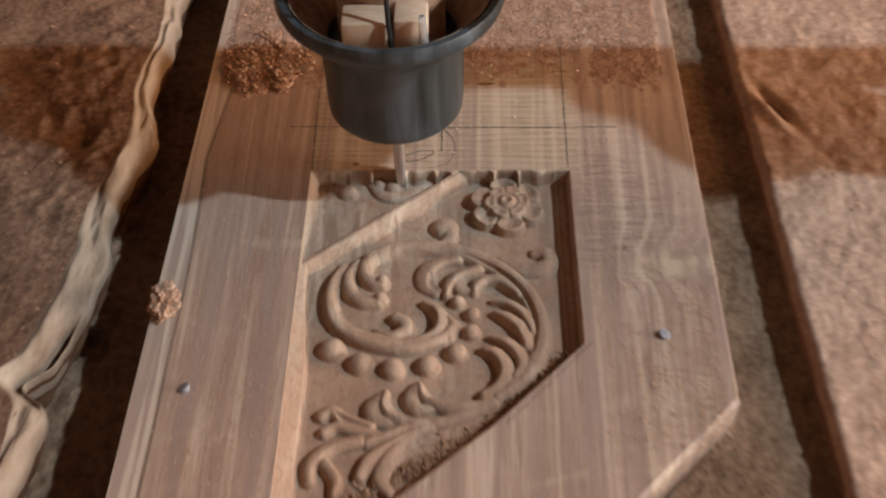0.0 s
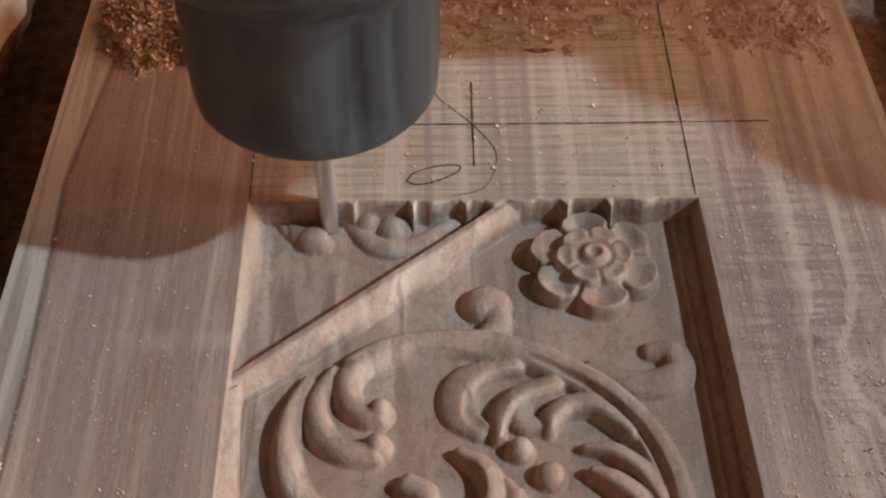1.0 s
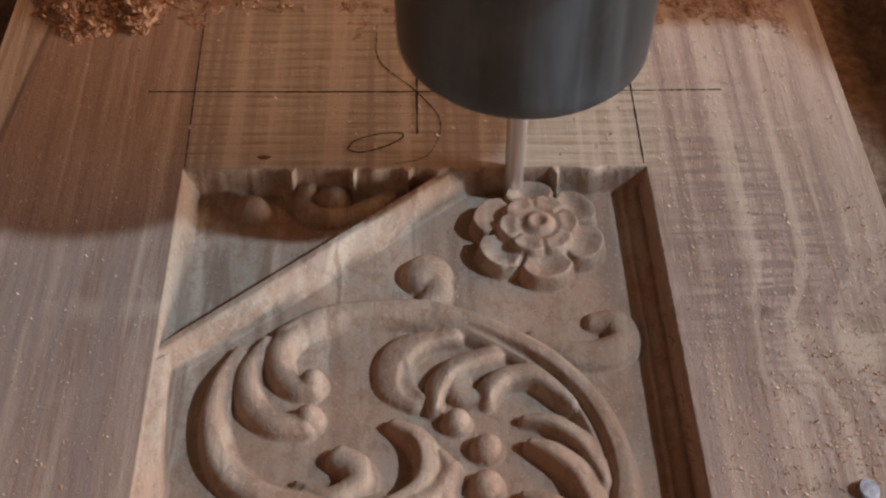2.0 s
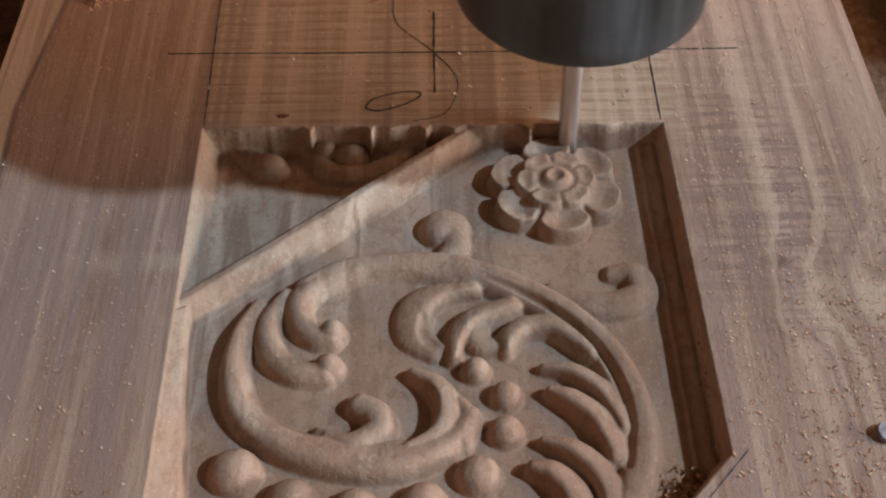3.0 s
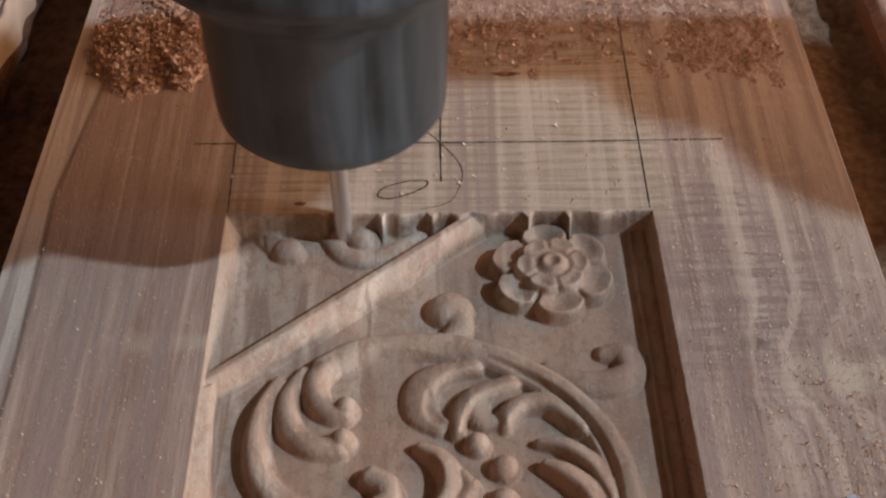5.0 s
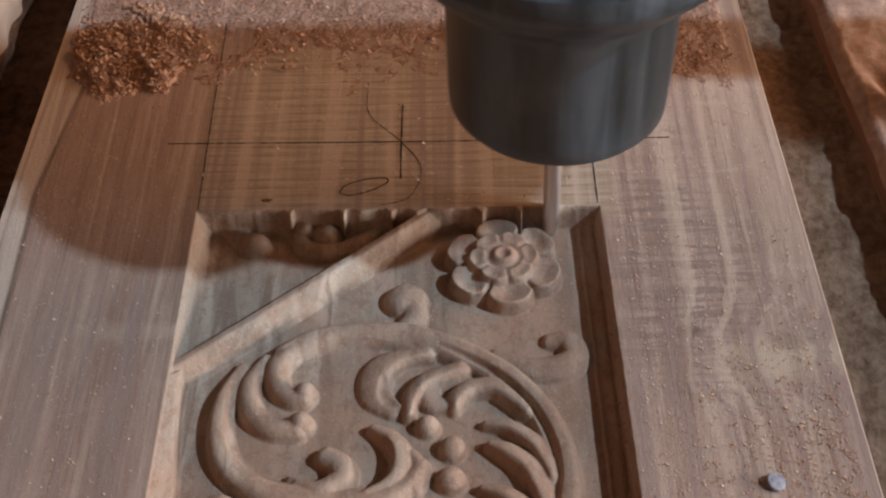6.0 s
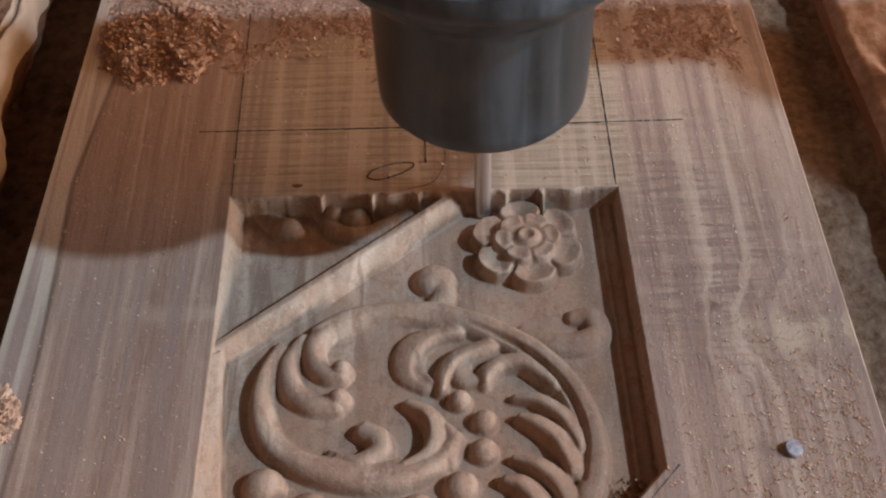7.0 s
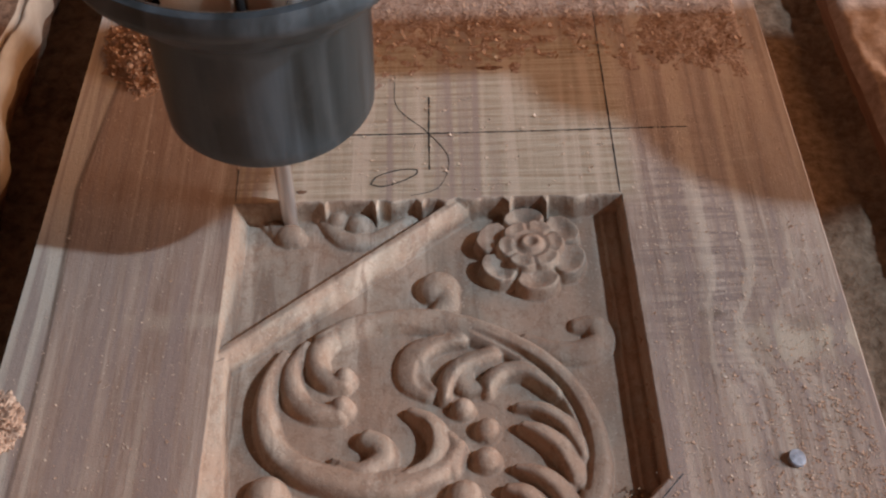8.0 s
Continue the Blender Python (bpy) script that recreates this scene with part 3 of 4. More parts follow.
    r.stroke([(16.8, 223.3, 3.48, -5.4), (16.9, 212.8, 4.7, -4), (26.9, 202.4, 5.22, -3.6), (41.4, 198.5, 4.35, -4)], 0.2)
    r.stroke([(29.9, 231.5, 2.61, -4.8), (30.4, 222.4, 4.0, -4), (23.9, 212.8, 4.0, -4)], 0.2)
    r.stroke([(43.0, 220.4, 3.48, -4.4), (48.0, 210.5, 5.22, -3.6), (57.7, 200.7, 4.7, -3.8), (78.0, 189.3, 3.83, -4.4)], -0.2)
    r.stroke([(59.1, 231.2, 3.48, -5), (53.5, 221.6, 5.22, -4), (58.1, 208.4, 5.22, -4), (67.0, 196.6, 4.0, -4.4)], -0.2)
    r.groove([(55.0, 170.1, 1, 0.6), (56.0, 176.0, 2.8, 2.6), (61.5, 181.2, 2.8, 2.2), (70.8, 185.2, 1.6, 0.6)])
    r.groove([(74.1, 163.4, 1, 0.6), (77.1, 168.5, 2.6, 2.4), (84.1, 172.2, 2.4, 1.8), (95.2, 174.1, 1.4, 0.5)])
    r.groove([(28.3, 182.2, 1, 0.6), (33.1, 185.7, 2, 1.8), (44.2, 189.6, 1.2, 0.6)])
    r.groove([(43.5, 208.4, 0.8, 0.5), (51.3, 202.0, 1.6, 1.6), (66.3, 192.9, 1, 0.5)])
    r.groove([(20.5, 213.8, 0.8, 0.5), (28.6, 205.7, 1.8, 1.6), (41.5, 200.6, 1, 0.5)])
    # lumps still being cut in the upper corner
    r.bead(22.7, 9.4, 6.02, -4.6)
    r.stroke([(12.4, 0.6, 3.48, -8.5), (18.0, 6.3, 4.7, -7), (25.4, 11.2, 4.35, -6.4)])
    r.bead(42.2, 1.8, 4.7, -4.2)
    r.bead(51.3, 3.9, 6.02, -4.4)
    r.stroke([(37.4, 1.8, 3.48, -8), (44.8, 12.0, 4.35, -7), (55.0, 13.5, 4.35, -7), (65.3, 8.0, 3.83, -6.6), (75.8, -1.2, 3.48, -6.6)])
    flower(r, 121.0, 24.2)
    frame_mouldings(r)


def relief_height(xs, ys):
    """Height in metres over the lines xs, ys (metres)."""
    r = Relief(xs * 1000, -ys * 1000)
    carve(r)
    x, y = r.x, r.y
    # fine tool ripple
    r.z += 0.10 * wave_noise(x, y, 0.7, 11, 3) + 0.05 * np.sin(x * 5.2 + 0.6 * np.sin(y * 0.3))
    soft = np.pad(r.z, 1, mode="edge")
    soft = (soft[:-2] + soft[1:-1] + soft[2:]) / 3
    r.z = (soft[:, :-2] + soft[:, 1:-1] + soft[:, 2:]) / 3
    # outline of the pocket: distance inwards from each side
    wob = 0.22 * wave_noise(x, y, 0.35, 5, 3)
    nicks = sum(h * np.exp(-(((x - c - 0.15 * y) / w) ** 2)) for c, w, h in ((37, 1.3, 2.2), (58, 1.0, 3.4), (66, 4.0, 1.2), (77, 1.4, 2.6), (87, 3.0, 2.0), (97, 5.0, 1.0), (113, 1.4, 3.2), (128, 0.9, 4.2), (141, 4.0, 1.2)))
    nicks += 0.5 * wave_noise(x, y * 0, 0.25, 73, 2)
    left, right, upper = x + wob, 160.0 + 0.0145 * y - x + wob, y + wob
    lower = np.minimum((162.0 - x) * 0.746 + (139.1 - y) * 0.666, (112.0 - x) * 0.683 + (195.0 - y) * 0.730) + wob
    lower = np.minimum(lower, 256.0 - y)
    ragged = lower * (1 + 0.25 * wave_noise(x, y, 0.12, 74, 3)) / (5.0 + 6.0 * smooth01((y - 165) / 40))
    wall = -DEPTH * 1000 * smooth01(np.minimum.reduce([right / 2.8, (upper - nicks * smooth01(upper / 0.8)) / 1.6, ragged]))
    chamfer = -2.4 * left
    wall = np.maximum(wall, np.maximum(chamfer, -DEPTH * 1000))
    out = np.maximum(r.z, wall)
    inside = np.minimum.reduce([left, right, upper, lower])
    return np.where(inside <= 0, 0.0, np.minimum(out, 0)) / 1000


def carved_board():
    board = tagged(new("carved_board"), "brown hardwood plank with a half-carved floral relief panel", "wooden board")
    x0, x1, y0, y1 = -0.004, 0.1635, -0.2585, 0.004
    xs, ys = np.linspace(x0, x1, 480), np.linspace(y0, y1, 752)
    high = relief_height(xs, ys)
    me = grid_mesh("carved_panel", xs, ys, high, CARVED)
    me.materials.append(WOOD)
    uncut = np.minimum.reduce([high[:-1, :-1], high[:-1, 1:], high[1:, 1:], high[1:, :-1]]) > -0.0002
    me.polygons.foreach_set("material_index", uncut.ravel().astype(np.int32))
    panel = new("carved_panel", me)
    panel.parent = board
    tagged(panel, "relief of scrolls, beads and a flower cut into the plank")
    bm = bmesh.new()
    top, low = 0.42, -0.33
    rim = [(edge_left(low), low), (0.101, low), (0.1877, -0.236), (0.2415, -0.1776), (edge_right(top), top), (edge_left(top), top)]
    hole = [(x0, y0), (x1, y0), (x1, y1), (x0, y1)]
    b = 0.0018
    mid = Vector((0.08, 0.0))
    inset = [(mid + (Vector(p) - mid) * (1 - b / (Vector(p) - mid).length)).to_tuple() for p in rim]
    o = [bm.verts.new((x, y, 0)) for x, y in inset]
    e = [bm.verts.new((x, y, -b)) for x, y in rim]
    d = [bm.verts.new((x, y, BED_Z + 0.004)) for x, y in rim]
    h = [bm.verts.new((x, y, 0)) for x, y in hole]
    for face in ((o[0], o[1], h[1], h[0]), (o[1], o[2], h[1]), (o[2], o[3], h[1]), (o[3], o[4], h[2], h[1]), (o[4], o[5], h[3], h[2]), (o[5], o[0], h[0], h[3])):
        bm.faces.new(face)
    for ring, under in ((o, e), (e, d)):
        for k in range(6):
            bm.faces.new((ring[k], ring[(k + 1) % 6], under[(k + 1) % 6], under[k]))
    bm.faces.new(d[::-1])
    part("plank_body", bm, WOOD, board, smooth=False)
    return board


# ---------------------------------------------------------------- spindles
CUP = [(0.0372, 0.0575), (0.0392, 0.0600), (0.0396, 0.0655), (0.0400, 0.0820), (0.0404, 0.1085), (0.0430, 0.1150), (0.0500, 0.1200), (0.0560, 0.1265), (0.0590, 0.1310),
       (0.0618, 0.1330), (0.0634, 0.1375), (0.0618, 0.1425), (0.0585, 0.1425), (0.0565, 0.1390), (0.0535, 0.1305), (0.0480, 0.1225), (0.0400, 0.1165), (0.0372, 0.1085), (0.0364, 0.0655), (0.0360, 0.0575)]


def spindle(name, label):
    s = tagged(new(name), label, "router spindle", "spindles on the gantry")
    bm = bmesh.new()
    lathe(bm, CUP, 96, closed=True)
    part("dust_cup", bm, PLASTIC, s, "dark grey plastic cup with a flared bowl")
    bm = bmesh.new()
    lathe(bm, [(0.0560, 0.1410), (0.0530, 0.1302), (0.0475, 0.1222), (0.0395, 0.1162), (0.0366, 0.1080), (0.0370, 0.1080), (0.0398, 0.1166), (0.0478, 0.1227), (0.0534, 0.1307), (0.0564, 0.1412)], 72, closed=True)
    part("dust_lining", bm, INNER, s, "brown dust caked inside the bowl")
    bm = bmesh.new()
    lathe(bm, [(0.003, -0.0105), (0.0032, -0.004), (0.0034, 0.012), (0.0034, 0.066)], 24)
    part("cutter_bit", bm, STEEL, s, "slim polished steel router bit")
    bm = bmesh.new()
    lathe(bm, [(0.010, 0.060), (0.015, 0.064), (0.015, 0.078), (0.022, 0.084), (0.030, 0.088), (0.030, 0.214)], 48)
    part("spindle_motor", bm, INNER, s, "dust-coated spindle motor body")
    return s


def spindle_details(s):
    bm = bmesh.new()
    lathe(bm, [(0.050, 0.1825), (0.056, 0.1785), (0.0625, 0.1775), (0.064, 0.1815), (0.063, 0.1875), (0.060, 0.2025), (0.040, 0.2185), (0.036, 0.2785), (0.032, 0.2785), (0.034, 0.2165), (0.050, 0.2005), (0.054, 0.1885)], 72, closed=True)
    bmesh.ops.translate(bm, vec=(0.128, 0.0, 0), verts=bm.verts)
    part("suction_hood", bm, INNER, s, "dusty brown suction hood beside the spindle")
    bm = bmesh.new()
    lathe(bm, [(0.020, 0.1905), (0.050, 0.1845), (0.050, 0.1885), (0.020, 0.1945)], 48)
    bmesh.ops.translate(bm, vec=(0.128, 0.0, 0), verts=bm.verts)
    part("hood_plate", bm, CASTING, s, "grey plate inside the suction hood")
    for x0, x1, dz in ((-0.023, 0.001, 0.0), (0.0045, 0.022, 0.002)):
        bm = bmesh.new()
        box(bm, (x0, -0.0468, 0.1315 + dz), (x1, -0.0285, 0.1490 + dz), 0.0015)
        part("wedge_block", bm, BLOCK, s, "pale wooden wedge block")
    bm = bmesh.new()
    tube(bm, [(0.0028, -0.0485, 0.1295), (0.003, -0.0492, 0.1365), (0.002, -0.048, 0.150), (0.001, -0.043, 0.168), (0.0, -0.04, 0.24)], 0.0014)
    part("cable", bm, RUBBER, s, "thin black cable")
    bm = bmesh.new()
    tube(bm, [(0.020, -0.0490, 0.1315), (0.0205, -0.0510, 0.1365), (0.0200, -0.0510, 0.1435), (0.0195, -0.049, 0.156)], 0.0030, 10, (0.7, 1.2, 0.8, 0.6))
    part("clear_tube", bm, CLEAR, s, "clear plastic tube end")


def gantry():
    g = tagged(new("gantry"), "painted steel gantry beam of the router", "gantry")
    bm = bmesh.new()
    box(bm, (-0.95, 0.027, 0.178), (1.05, 0.062, 0.206), 0.003)
    part("beam", bm, PAINT, g)
    for x in (-0.95, 1.0):
        bm = bmesh.new()
        box(bm, (x, 0.06, BED_Z - 0.002), (x + 0.05, 0.16, 0.175), 0.003)
        part("upright", bm, PAINT, g)
    return g


room()
machine_bed()
board = carved_board()
gantry_beam = gantry()
main = spindle("router_spindle", "grey router spindle cutting in a dark dust cup")
spindle_details(main)
# unseen; casts the right-hand shadow, lifted so the low lamp reaches the first cup
side = spindle("router_spindle", "second router spindle, out of view, raised to let light pass")


# ---------------------------------------------------------------- neighbouring planks
def live_edge_slab():
    """The slab beside the board: dusty face, pale wavy live edge with a split knot."""
    slab = tagged(new("live_edge_slab"), "rough brown slab with a pale wavy live edge", "wooden slab")
    ys = np.linspace(-0.5, 0.6, 420)
    brink = -0.128 + 0.080 * ys + 0.003 * np.sin(ys * 21 + 1.0) + 0.002 * np.sin(ys * 53) + 0.003 * wave_noise(ys, ys * 0, 40, 21, 3)
    brink += -0.016 * np.exp(-(((ys + 0.165) / 0.010) ** 2))
    width = 0.011 + 0.008 * np.exp(-(((ys + 0.13) / 0.07) ** 2)) + 0.002 * np.sin(ys * 17 + 2.2) + 0.005 * wave_noise(ys, ys * 0 + 3.3, 30, 22, 3)
    us = np.linspace(0, 1, 30)
    gu, gy = np.meshgrid(us, ys)
    gb, gw = np.repeat(brink[:, None], 30, 1), np.repeat(np.maximum(width, 0.005)[:, None], 30, 1)
    gx = gb + gw * gu ** 0.8 * (1 + 0.35 * np.sin(gu * 3.1))
    gz = 0.003 - 0.017 * gu ** 1.7 + (0.0035 * np.sin(gu * 6.3 + 5 * np.sin(gy * 14)) * (1 - gu) + 0.0022 * wave_noise(gx * 3, gy, 90, 23, 4)) * smooth01(gu * 6)
    knot = np.exp(-(((gy + 0.150) / 0.026) ** 4)) * np.exp(-(((gu - 0.50) / 0.14) ** 2))
    gz -= 0.024 * knot
    me = grid_mesh("live_edge", np.arange(30) * 1.0, ys, gz, SAPEDGE)
    co = np.stack([gx, gy, gz], -1)
    me.vertices.foreach_set("co", co.ravel())
    me.update()
    tagged(new("live_edge", me), "pale knotty sapwood edge").parent = slab
    vs = np.linspace(0, 1, 8)
    hu, hy = np.meshgrid(vs, ys)
    foot = np.repeat(gx[:, -1:], 8, 1) - 0.014 * hu + 0.002 * wave_noise(hu * 0.1, hy, 90, 27, 3) * hu
    hz = np.repeat(gz[:, -1:], 8, 1) * (1 - hu) + (BED_Z - 0.004) * hu
    me = grid_mesh("bark_side", vs, ys, hz, BARK)
    me.vertices.foreach_set("co", np.stack([foot, hy, hz], -1).ravel())
    me.update()
    tagged(new("bark_side", me), "dark bark under the live edge").parent = slab
    xs = np.linspace(0, 1, 200)
    gu, gy = np.meshgrid(xs, ys)
    gx = -0.55 + (np.repeat(brink[:, None], 200, 1) + 0.55) * gu
    gz = 0.0035 + 0.004 * wave_noise(gx, gy, 24, 24, 4) + 0.0035 * wave_noise(gx, gy, 130, 25, 3) * smooth01(wave_noise(gx, gy, 14, 26, 2) * 3 + 0.4)
    gz -= 0.012 * np.exp(-(((gx + 0.150) / 0.008) ** 2 + ((gy - 0.030) / 0.010) ** 2))
    gz = 0.003 + (gz - 0.003) * smooth01((1 - gu) * 25)
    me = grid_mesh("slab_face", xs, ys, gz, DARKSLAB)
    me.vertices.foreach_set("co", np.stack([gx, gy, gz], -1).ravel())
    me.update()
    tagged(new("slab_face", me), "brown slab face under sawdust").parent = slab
    bm = bmesh.new()
    box(bm, (-0.55, -0.5, BED_Z - 0.002), (-0.175, 0.6, -0.012), 0.003)
    part("slab_core", bm, RAILWOOD, slab)


def plank_beside():
    plank = tagged(new("neighbour_plank"), "red-brown plank strewn with sawdust beside the board", "wooden plank")
    bm = bmesh.new()
    prism(bm, [(0.3010, -0.5), (0.62, -0.5), (0.62, 0.6), (0.2526, 0.6)], BED_Z - 0.002, -0.006)
    part("plank_side", bm, RAILWOOD, plank, smooth=False)
    us, ys = np.linspace(0, 1, 240), np.linspace(-0.5, 0.6, 360)
    gu, gy = np.meshgrid(us, ys)
    left = 0.2790 - 0.0440 * gy + 0.0012 * wave_noise(gy, gy * 0, 60, 31, 3)
    gx = left - 0.001 + (0.62 - left) * gu
    gz = -0.001 + 0.0016 * wave_noise(gx, gy, 24, 32, 3) + 0.0012 * wave_noise(gx, gy, 150, 33, 3)
    a = radians(-62)
    p, q = (gx - 0.297) * math.cos(a) + (gy - 0.062) * math.sin(a), -(gx - 0.297) * math.sin(a) + (gy - 0.062) * math.cos(a)
    gz -= 0.007 * np.exp(-((p / 0.019) ** 2) - (q / 0.0036) ** 2)
    gz += 0.0035 * np.exp(-((p / 0.022) ** 2) - ((q + 0.009) / 0.004) ** 2)
    gz = -0.0065 + (gz + 0.0065) * smooth01(gu * 60 + 0.15)
    me = grid_mesh("plank_face", us, ys, gz, SLAB)
    me.vertices.foreach_set("co", np.stack([gx, gy, gz], -1).ravel())
    me.update()
    tagged(new("plank_face", me), "plank face under sawdust").parent = plank


def gap_drift():
    """Sawdust packed between the board and the plank beside it."""
    us, ys = np.linspace(0, 1, 40), np.linspace(-0.42, 0.55, 420)
    gu, gy = np.meshgrid(us, ys)
    left = 0.2384 - 0.018 * gy - 0.87 * np.maximum(0.0, -0.177 - gy)
    right = 0.2790 - 0.0440 * gy + 0.0010
    gx = left + (right - left) * gu
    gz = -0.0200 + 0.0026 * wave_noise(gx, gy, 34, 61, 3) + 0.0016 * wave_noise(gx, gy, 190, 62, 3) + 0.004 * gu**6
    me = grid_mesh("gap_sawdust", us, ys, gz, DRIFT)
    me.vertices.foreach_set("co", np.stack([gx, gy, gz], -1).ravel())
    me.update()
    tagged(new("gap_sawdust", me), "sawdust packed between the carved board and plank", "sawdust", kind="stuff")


live_edge_slab()
plank_beside()
gap_drift()


# ---------------------------------------------------------------- nails, pencil marks
def nail(x, y, lean, label):
    n = tagged(new("nail"), label, "nail", "nails holding the board")
    n.matrix_basis = pose(x, y, 0, lean, lean * 0.7, 30)
    bm = bmesh.new()
    lathe(bm, [(0.0022, -0.0016), (0.0031, 0.0006), (0.0034, 0.0014), (0.0031, 0.0021), (0.0016, 0.0023)], 20)
    part("nail_head", bm, NAIL, n)
    bm = bmesh.new()
    lathe(bm, [(0.0006, -0.03), (0.0013, -0.026), (0.0013, 0.0008)], 10)
    part("shank", bm, NAIL, n)


nail(0.2057, -0.1330, 14, "dull zinc nail head driven into the plank")
nail(-0.0532, -0.1713, -22, "bent zinc nail head driven into the plank")


def pencil_mark(pts, half, label):
    """A thin graphite strip a hair above the face, of uneven width."""
    bm = bmesh.new()
    rng = random.Random(int(1000 * abs(pts[0][0] + 2 * pts[-1][1])) + 7)
    fine = []
    for (ax, ay), (bx, by) in zip(pts, pts[1:]):
        n = max(2, int(math.hypot(bx - ax, by - ay) / 0.002))
        fine += [Vector((ax + (bx - ax) * k / n, ay + (by - ay) * k / n)) for k in range(n)]
    fine.append(Vector(pts[-1]))
    rows = []
    for i, p in enumerate(fine):
        way = (fine[min(i + 1, len(fine) - 1)] - fine[max(i - 1, 0)]).normalized()
        off = Vector((-way.y, way.x)) * half * rng.uniform(0.45, 1.15)
        rows.append([bm.verts.new((*(p + s * off), z)) for s, z in ((-1, 0.00012), (0, 0.0002), (1, 0.00012))])
    for a, b in zip(rows, rows[1:]):
        bm.faces.new((a[0], a[1], b[1], b[0]))
        bm.faces.new((a[1], a[2], b[2], b[1]))
    ob = part("pencil_line", bm, PENCIL, None, smooth=False)
    tagged(ob, label, "pencil mark", "pencil marks on the board")


def bend(pts, n=10):
    p = [pts[0], *pts, pts[-1]]
    out = []
    for i in range(len(pts) - 1):
        a, b, c, d = (Vector(q) for q in p[i : i + 4])
        for k in range(n):
            u = k / n
            out.append((0.5 * (2 * b + (c - a) * u + (2 * a - 5 * b + 4 * c - d) * u**2 + (3 * b - a - 3 * c + d) * u**3)).to_tuple())
    return out + [tuple(pts[-1])]


pencil_mark([(-0.017, 0.0410), (0.060, 0.0400), (0.125, 0.0397), (0.192, 0.0400)], 0.00042, "long pencil line ruled across the plank")
pencil_mark([(0.1592, 0.001), (0.1590, 0.060), (0.1588, 0.125)], 0.00038, "pencil line ruled along the grain")
pencil_mark([(0.0004, 0.001), (-0.0006, 0.060), (-0.0013, 0.125)], 0.00028, "faint pencil line ruled along the grain")
pencil_mark([(0.0807, 0.0168), (0.0806, 0.040), (0.0808, 0.0641)], 0.00040, "short pencil stroke crossing the ruled line")
pencil_mark(bend([(0.0655, 0.0751), (0.0669, 0.0575), (0.0803, 0.0402), (0.0889, 0.0237), (0.0845, 0.0065), (0.0729, 0.0019)]), 0.00022, "faint curving pencil line")
pencil_mark(bend([(0.0566, 0.0105), (0.0590, 0.0140), (0.0670, 0.0172), (0.0745, 0.0176), (0.0752, 0.0150), (0.0690, 0.0105), (0.0610, 0.0078), (0.0566, 0.0092), (0.0566, 0.0105)]), 0.00036, "small oval drawn in pencil")
pencil_mark([(0.1665, -0.1375), (0.1440, -0.1640), (0.1180, -0.1935)], 0.00024, "pencil line beside the slanting edge")


def knot_mark():
    bm = bmesh.new()
    prism(bm, [(0.0274 + 0.0022 * math.cos(a) * (1 + 0.2 * math.sin(3 * a)), 0.0056 + 0.0010 * math.sin(a)) for a in (2 * math.pi * k / 14 for k in range(14))], -0.0004, 0.00015)
    tagged(part("knot", bm, BARK, None, smooth=False), "tiny dark knot in the planed patch", "knot")
    bm = bmesh.new()
    prism(bm, [(0.1085 + 0.0055 * math.cos(a) * (1 + 0.25 * math.sin(3 * a)), 0.0830 + 0.0014 * math.sin(a)) for a in (2 * math.pi * k / 16 for k in range(16))], -0.0004, 0.00015)
    tagged(part("knot", bm, BARK, None, smooth=False), "dark knot streak in the dusty face", "knot")


knot_mark()


# ---------------------------------------------------------------- shavings and dust
def flakes(name, spots, material, label, seed, size=(0.0006, 0.0018)):
    """Many small bent flakes in one mesh; spots: x, y, z, scale."""
    rng = np.random.default_rng(seed)
    verts, faces = [], []
    for x, y, z, k in spots:
        ln, wd = rng.uniform(*size) * k, rng.uniform(*size) * 0.45 * k
        a, tilt, curl = rng.uniform(0, 6.283), rng.uniform(-0.5, 0.5), rng.uniform(0.1, 0.7)
        ca, sa = math.cos(a), math.sin(a)
        i = len(verts)
        for u in (-1, -0.3, 0.4, 1):
            for v in (-1, 1):
                px, py = u * ln, v * wd
                pz = curl * ln * u * u + tilt * px + 0.0002
                verts.append((x + px * ca - py * sa, y + px * sa + py * ca, z + pz + 0.35 * ln * abs(tilt)))
        for k2 in range(3):
            j = i + 2 * k2
            faces.append((j, j + 1, j + 3, j + 2))
    me = bpy.data.meshes.new(name)
    me.from_pydata(verts, [], faces)
    me.materials.append(material)
    return tagged(new(name, me), label, "sawdust", kind="stuff")


def mound(name, cx, cy, rx, ry, high, label, seed, turn=0.0):
    n = 110
    us = np.linspace(-1.25, 1.25, n)
    gu, gv = np.meshgrid(us, us)
    d = np.hypot(gu, gv) + 0.45 * wave_noise(gu, gv, 2.3, seed, 4)
    x, y = cx + rx * gu * math.cos(turn) - ry * gv * math.sin(turn), cy + rx * gu * math.sin(turn) + ry * gv * math.cos(turn)
    x = np.maximum(x, edge_left(y) + 0.0015)
    z = high * smooth01((1 - d) * 1.3) * (0.55 + 0.9 * np.abs(wave_noise(gu, gv, 6, seed + 1, 4)) + 0.5 * np.abs(wave_noise(gu, gv, 17, seed + 2, 3))) - 0.0008
    me = grid_mesh(name, us, us, z, DUST)
    me.vertices.foreach_set("co", np.stack([x, y, z], -1).ravel())
    me.update()
    tagged(new(name, me), label, "sawdust pile", kind="stuff")
    rng = np.random.default_rng(seed + 5)
    pick = rng.choice(n * n, 11000)
    keep = [k for k in pick if z.ravel()[k] > 0.0004]
    return [(x.ravel()[k] + rng.normal(0, 0.0006), y.ravel()[k] + rng.normal(0, 0.0006), z.ravel()[k] + rng.uniform(-0.0003, 0.0012), rng.uniform(0.6, 1.7)) for k in keep]


